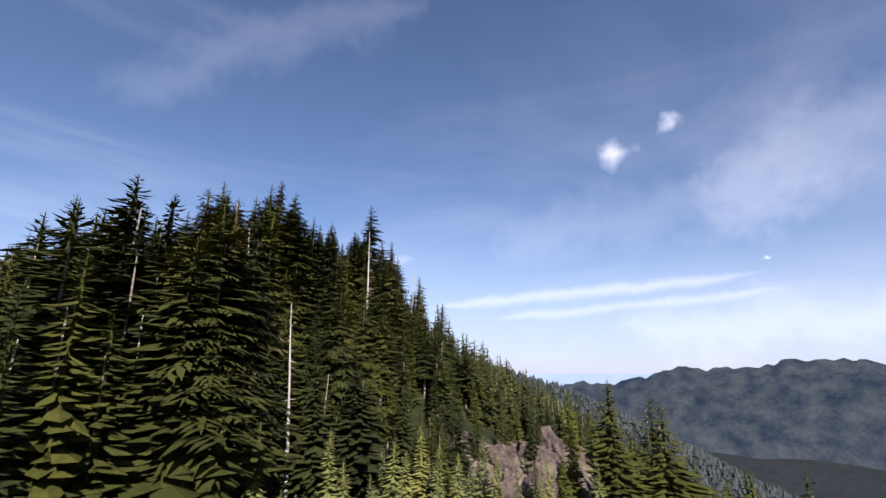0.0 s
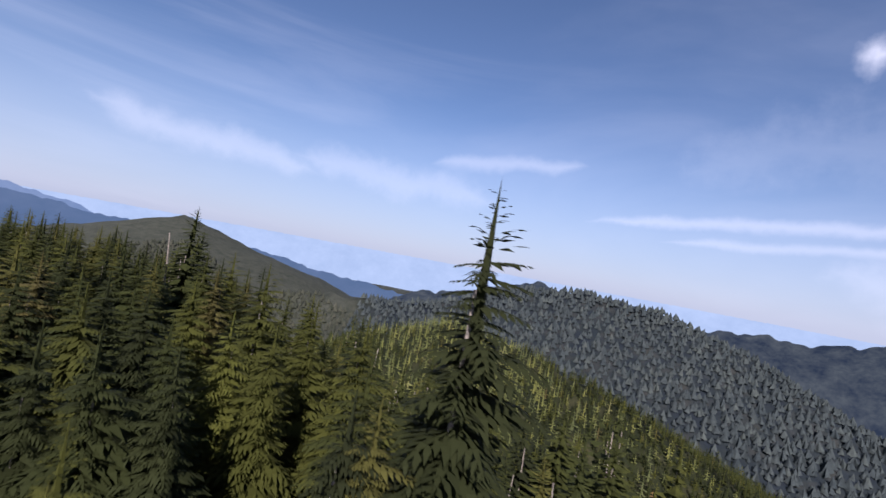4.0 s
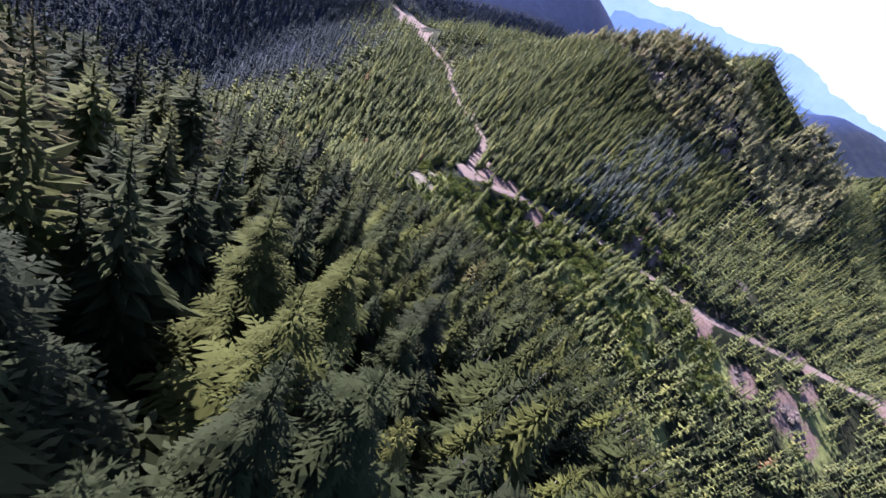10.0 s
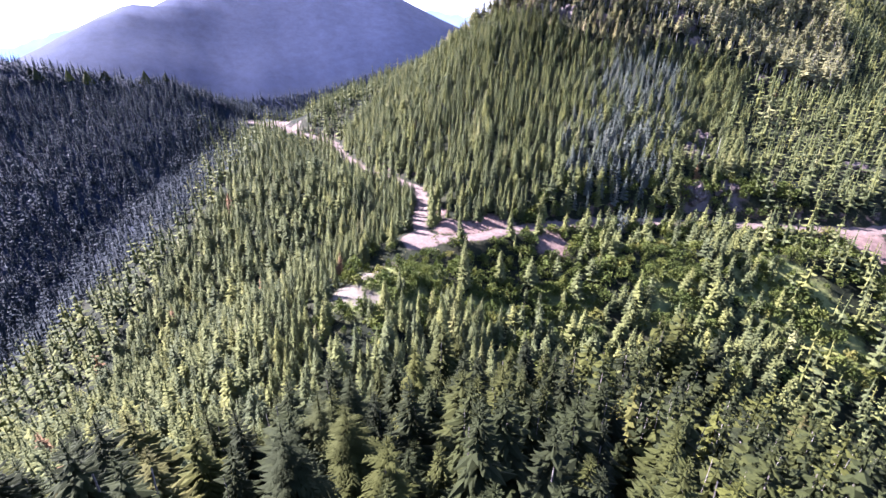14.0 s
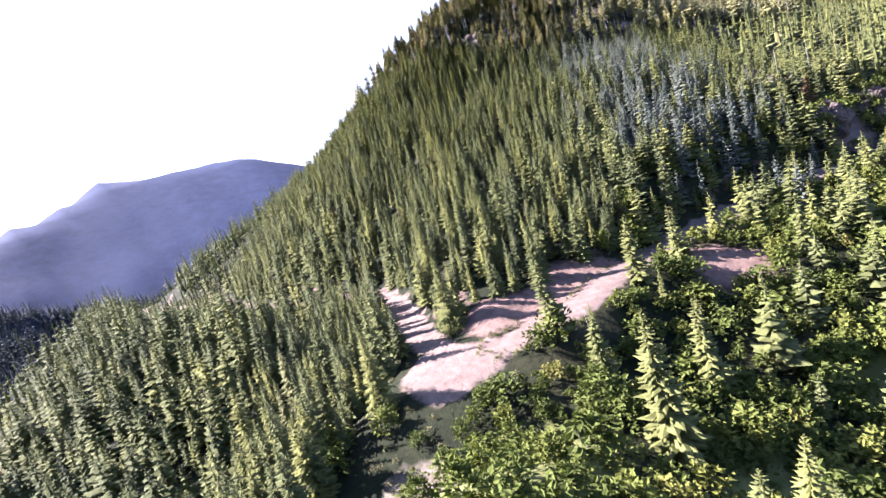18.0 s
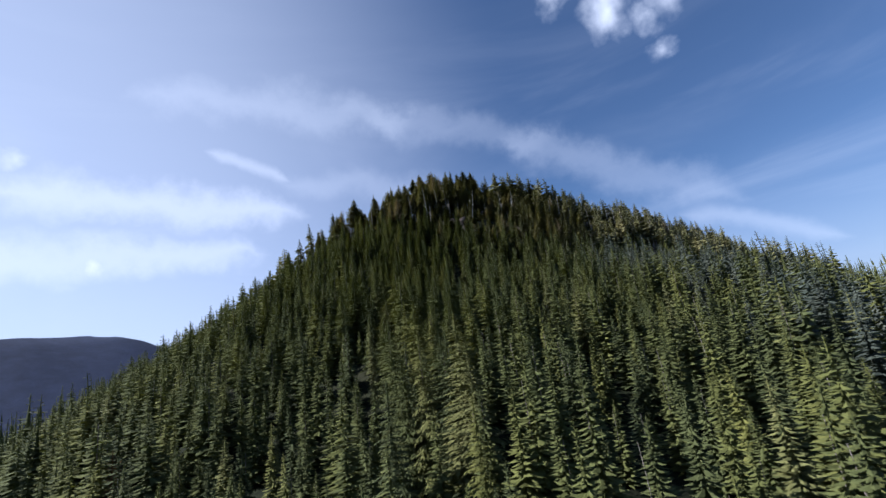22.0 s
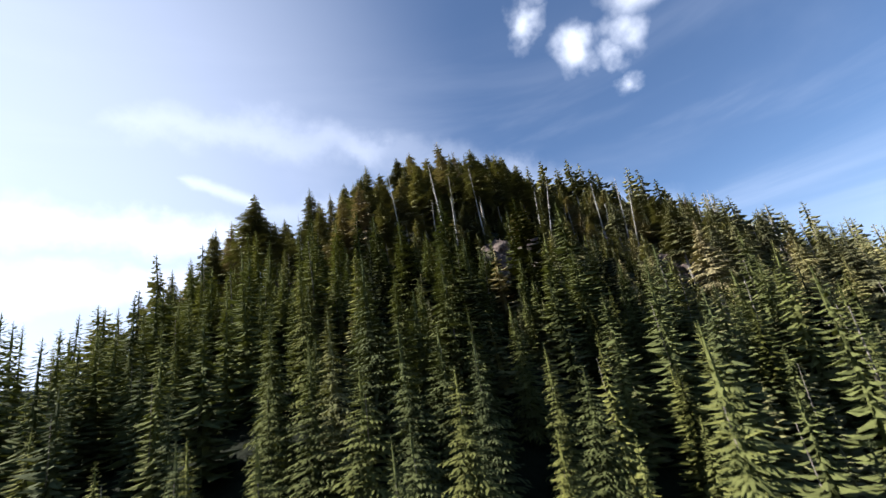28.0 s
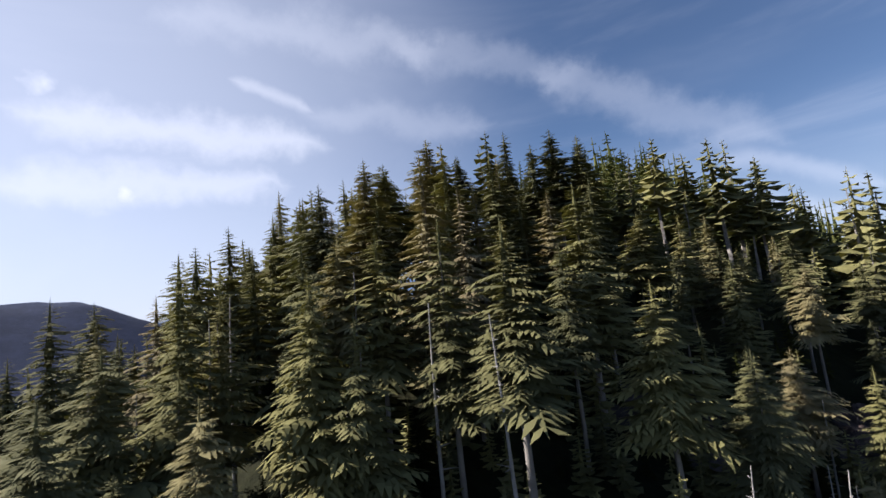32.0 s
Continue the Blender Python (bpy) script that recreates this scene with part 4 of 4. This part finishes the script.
    vx, vy = jittered(-42, -16, 26, 64, 0.9, 15)
    vz, vr, _ = terrain(vx, vy)
    vd, _ = seg_dist(vx, vy, ROAD_EAST[1:])
    on = (vd > 2.3) & (vd < 3.6) & (rng.random(len(vx)) < 0.7)
    verge = np.stack([vx, vy, vz - 0.05, rng.uniform(0.3, 0.85, len(vx)), rng.uniform(0.9, 1.5, len(vx))], -1)[on]
    kx, ky = jittered(-44, 2, -22, 28, 1.0, 44)
    kz, kr, _ = terrain(kx, ky)
    on = (seg_dist(kx, ky, CREST_KNOLL)[0] < 11) & (kr < 0.3) & (rng.random(len(kx)) < 0.42)
    tufts = np.stack([kx, ky, kz - 0.05, rng.uniform(0.25, 0.8, len(kx)), rng.uniform(0.9, 1.6, len(kx))], -1)[on]
    wood("knoll_grass", "tufts of dry grass and weeds on the bare knoll", [shrub(340 + k, 60) for k in range(4)], tufts, M_STRAW, 45)
    wood("verge_weeds", "low weeds and grass along the road edge", [shrub(320 + k, 80) for k in range(3)], verge, M_BUSH, 14)
    wood("bushes", "leafy yellow-green alder bushes along the road", [shrub(300 + k, 210) for k in range(5)], spots, M_BUSH, 12)


plant()


# ---------------------------------------------------------------- dead trees, crags
def rock_mat():
    m, nt, b = mat("crag_rock", 0.9, 0.2)
    l = nt.links.new
    t, f, c = noise_node(nt, 0.5, 6, 0.65), noise_node(nt, 4.0, 6, 0.7), noise_node(nt, 1.4, 3, 0.5)
    r = ramp_node(nt, [(0.28, (0.032, 0.025, 0.022)), (0.5, (0.075, 0.057, 0.049)), (0.72, (0.15, 0.117, 0.101))])
    l(t.outputs[0], r.inputs[0])
    g = ramp_node(nt, [(0.35, (0.55, 0.55, 0.55)), (0.65, (1.25, 1.22, 1.2))])
    l(f.outputs[0], g.inputs[0])
    moss = ramp_node(nt, [(0.56, (0, 0, 0)), (0.68, (1, 1, 1))])
    l(c.outputs[0], moss.inputs[0])
    col = mix_node(nt, 1.0, r.outputs[0], g.outputs[0], "MULTIPLY")
    l(mix_node(nt, moss.outputs[0], col, (0.075, 0.085, 0.035)), b.inputs["Base Color"])
    bump_node(nt, b, f.outputs[0], 0.8, 0.3)
    return m


M_ROCK = rock_mat()
DEAD_MESH = []
for _k in range(5):
    _v, _t = trunk(400 + _k, 1.0, 0.0105, True, 7)
    _me = mesh_from("dead_tree", _v, _t, smooth=True)
    _me.materials.append(M_DEAD)
    DEAD_MESH.append(_me)


def height(x, y):
    return float(terrain(np.array([float(x)]), np.array([float(y)]))[0][0])


def dead_tree(k, x, y, h, lean, yaw, thick=1.0):
    ob = new("dead_tree", DEAD_MESH[k % len(DEAD_MESH)])
    ob.matrix_basis = pose(x, y, height(x, y) - 0.2, lean, 0, yaw) @ Matrix.Diagonal((h * thick, h * thick, h, 1))
    return tagged(ob, "bleached grey dead tree trunk with broken branch stubs", "dead tree", "dead trees of the old wood")


_r = random.Random(5)
for _k in range(46):
    _f = _r.uniform(-0.3, 1.15)
    dead_tree(_k, -118 + 70 * _f + _r.uniform(-6, 4), 166 + 66 * max(_f, 0) + _r.uniform(-5, 6), _r.uniform(6, 12), _r.uniform(-6, 8), _r.uniform(0, 360), _r.uniform(0.7, 1.2))
# the pale pair under the summit, and others along its edge
for _x, _y, _h, _l in ((-116, 157, 15, 4), (-114.5, 153, 11, 5), (-101, 184, 13, 8), (-99, 181, 11, -6), (-71, 217, 12, 5), (-66, 219, 10, 3), (-52, 236, 13, -4), (-121, 156, 14, 3), (-108, 170, 10, 10),
                       (-88, 196, 12, 5), (-83, 203, 11, 8), (-60, 226, 12, 2), (-140, 160, 12, -3), (-136, 158, 9, 2), (-12, 129, 9, 2), (-6, 127, 10, -2), (-35, 240, 12, 3), (-42, 238, 10, 6), (44, -16, 13, 2),
                       (112, -62, 14, 3), (118, -96, 16, -4), (104, -86, 15, 5), (96, -50, 13, 2), (136, -120, 17, 3), (128, -128, 16, -5), (140, -186, 18, 3), (152, -190, 15, -2),
                       (170, -214, 14, -3), (128, -214, 21, 2), (114, -226, 22, -3), (104, -236, 20, 4), (120, -244, 19, 2), (98, -246, 17, 3), (88, -238, 18, -4), (138, -244, 18, 5)):
    dead_tree(_r.randrange(5), _x + _r.uniform(-0.5, 0.5), _y + _r.uniform(-0.5, 0.5), _h, _l, _r.uniform(0, 360), _r.uniform(0.65, 1.1))


def rock_mesh(seed):
    """A broken block of crag: a ball cut by planes and roughened."""
    rng = random.Random(seed)
    bm = bmesh.new()
    bmesh.ops.create_icosphere(bm, subdivisions=4, radius=1.0)
    planes = [(Vector((rng.uniform(-1, 1), rng.uniform(-1, 1), rng.uniform(-0.4, 1))).normalized(), rng.uniform(0.45, 0.8)) for _ in range(11)]
    off = Vector((seed * 3.1, seed * 1.7, 0))
    for v in bm.verts:
        for nrm, d in planes:
            over = v.co.dot(nrm) - d
            if over > 0:
                v.co -= nrm * over * 0.92
        v.co += v.co.normalized() * (0.22 * noise.noise(v.co * 2.1 + off) + 0.10 * noise.noise(v.co * 6 + off))
    me = bpy.data.meshes.new("rock")
    bm.to_mesh(me)
    bm.free()
    me.materials.append(M_ROCK)
    return me


ROCKS = [rock_mesh(k) for k in range(6)]
for _x, _y, _s in OUTCROPS:
    _root = new("rock_outcrop")
    _root.matrix_basis = pose(_x, _y, height(_x, _y))
    for _k in range(7):
        _a, _q = _r.uniform(0, 6.28), _r.uniform(0, 0.85) * _s
        _px, _py = _q * math.cos(_a), _q * math.sin(_a)
        _w = _s * _r.uniform(0.22, 0.5)
        _ob = new("rock", ROCKS[_r.randrange(6)])
        _ob.parent = _root
        _ob.matrix_basis = pose(_px, _py, height(_x + _px, _y + _py) - height(_x, _y) + _w * 0.1, _r.uniform(-20, 20), _r.uniform(-20, 20), _r.uniform(0, 360)) @ Matrix.Diagonal((_w, _w * _r.uniform(0.7, 1.2), _w * _r.uniform(0.7, 1.25), 1))
    tagged(_root, "reddish grey broken crag with mossy ledges on the slope", "rock", "crags of the hills")


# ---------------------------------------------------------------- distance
def glowing_haze_mat(name, low, high, strength, grain=1.0):
    """Far land as a glowing backdrop: the haze is painted into its emission."""
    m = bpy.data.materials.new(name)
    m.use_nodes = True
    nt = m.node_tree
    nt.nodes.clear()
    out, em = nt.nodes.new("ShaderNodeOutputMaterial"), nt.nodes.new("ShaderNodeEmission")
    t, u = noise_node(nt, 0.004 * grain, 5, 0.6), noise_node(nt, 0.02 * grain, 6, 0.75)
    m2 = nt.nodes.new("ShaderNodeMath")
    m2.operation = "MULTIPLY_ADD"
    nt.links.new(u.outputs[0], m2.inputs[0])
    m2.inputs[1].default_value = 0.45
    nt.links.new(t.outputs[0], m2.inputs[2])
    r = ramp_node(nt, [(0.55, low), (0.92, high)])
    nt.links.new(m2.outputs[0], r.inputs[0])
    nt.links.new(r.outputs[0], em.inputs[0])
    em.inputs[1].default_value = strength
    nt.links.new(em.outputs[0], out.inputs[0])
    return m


def far_range(name, label, crest, distance, foot, material, seed, ragged):
    """A range of mountains along the horizon. crest: yaw and height in degrees as seen from the saddle."""
    rng = np.random.default_rng(seed)
    yaw = np.arange(crest[0][0], crest[-1][0], 0.25)
    el = np.interp(yaw, [c[0] for c in crest], [c[1] for c in crest])
    for k in range(1, 7):
        el = el + ragged / k * np.sin(yaw * 0.55 * k * k ** 0.3 + rng.uniform(0, 6.28)) * 0.5
    el = el + rng.normal(0, 0.02, len(yaw))
    a = np.radians(yaw)
    rows = []
    for f, back in ((0.0, 0), (0.4, 120), (0.75, 260), (1.0, 420)):
        z = foot + (60 + distance * np.tan(np.radians(el)) - foot) * f
        r = distance - 420 + back
        rows.append(np.stack([-np.sin(a) * r, np.cos(a) * r, z], -1))
    v = np.stack(rows)
    n, m = v.shape[:2]
    idx = np.arange(n * m).reshape(n, m)
    quads = np.stack([idx[:-1, :-1], idx[:-1, 1:], idx[1:, 1:], idx[1:, :-1]], -1).reshape(-1, 4)
    me = mesh_from(name, v.reshape(-1, 3), quads, smooth=True)
    me.materials.append(material)
    return tagged(new(name, me), label, "mountains", kind="structure")


# an added glowing wall in place of hazy air, then the glowing ranges
far_range("backdrop_haze_glow", "glowing pale band standing in for haze over the far lowland", [(-180, 0.0), (180.2, 0.0)], 4600, -420, glowing_haze_mat("pale_haze_glow", (0.36, 0.46, 0.60), (0.42, 0.52, 0.66), 0.62), 1, 0.0)
far_range("backdrop_range", "far mountain range backdrop, blue haze painted as glow", [(-30, -2.5), (-24, -1.0), (-16, 0.9), (-8, 1.4), (2, 3.8), (10, 3.0), (18, 4.2), (25, 3.6), (35, 4.9), (48, 2.4), (60, 2.6), (75, 2.0), (90, 0.5), (100, -2)],
          3900, -380, glowing_haze_mat("far_blue_glow", (0.16, 0.23, 0.36), (0.20, 0.27, 0.40), 0.6), 2, 0.35)
far_range("backdrop_east", "dark wooded mountain chain across the east valley, glowing backdrop with painted haze", [(-135, 0), (-125, 1.2), (-117, 1.1), (-110, 0.5), (-103, -0.6), (-97, -1.3), (-93, -1.9), (-88, -0.5), (-83, -0.8), (-78, 0.2), (-72, -1.6), (-64, -3.6), (-58, -5.5)],
          2500, -300, glowing_haze_mat("hazed_woods_glow", (0.026, 0.038, 0.060), (0.090, 0.105, 0.110), 0.55, 3.5), 5, 0.5)
far_range("backdrop_foothills", "lower foothills backdrop, blue haze painted as glow", [(-62, -4.5), (-54, -3.9), (-48, -3.0), (-40, -2.0), (-34, -1.5), (-26, -1.0), (-14, 0.2), (0, 2.0), (12, 2.2), (26, 2.0), (40, 2.4), (52, 0)],
          2900, -330, glowing_haze_mat("near_blue_glow", (0.085, 0.135, 0.22), (0.11, 0.16, 0.25), 0.6), 3, 0.3)
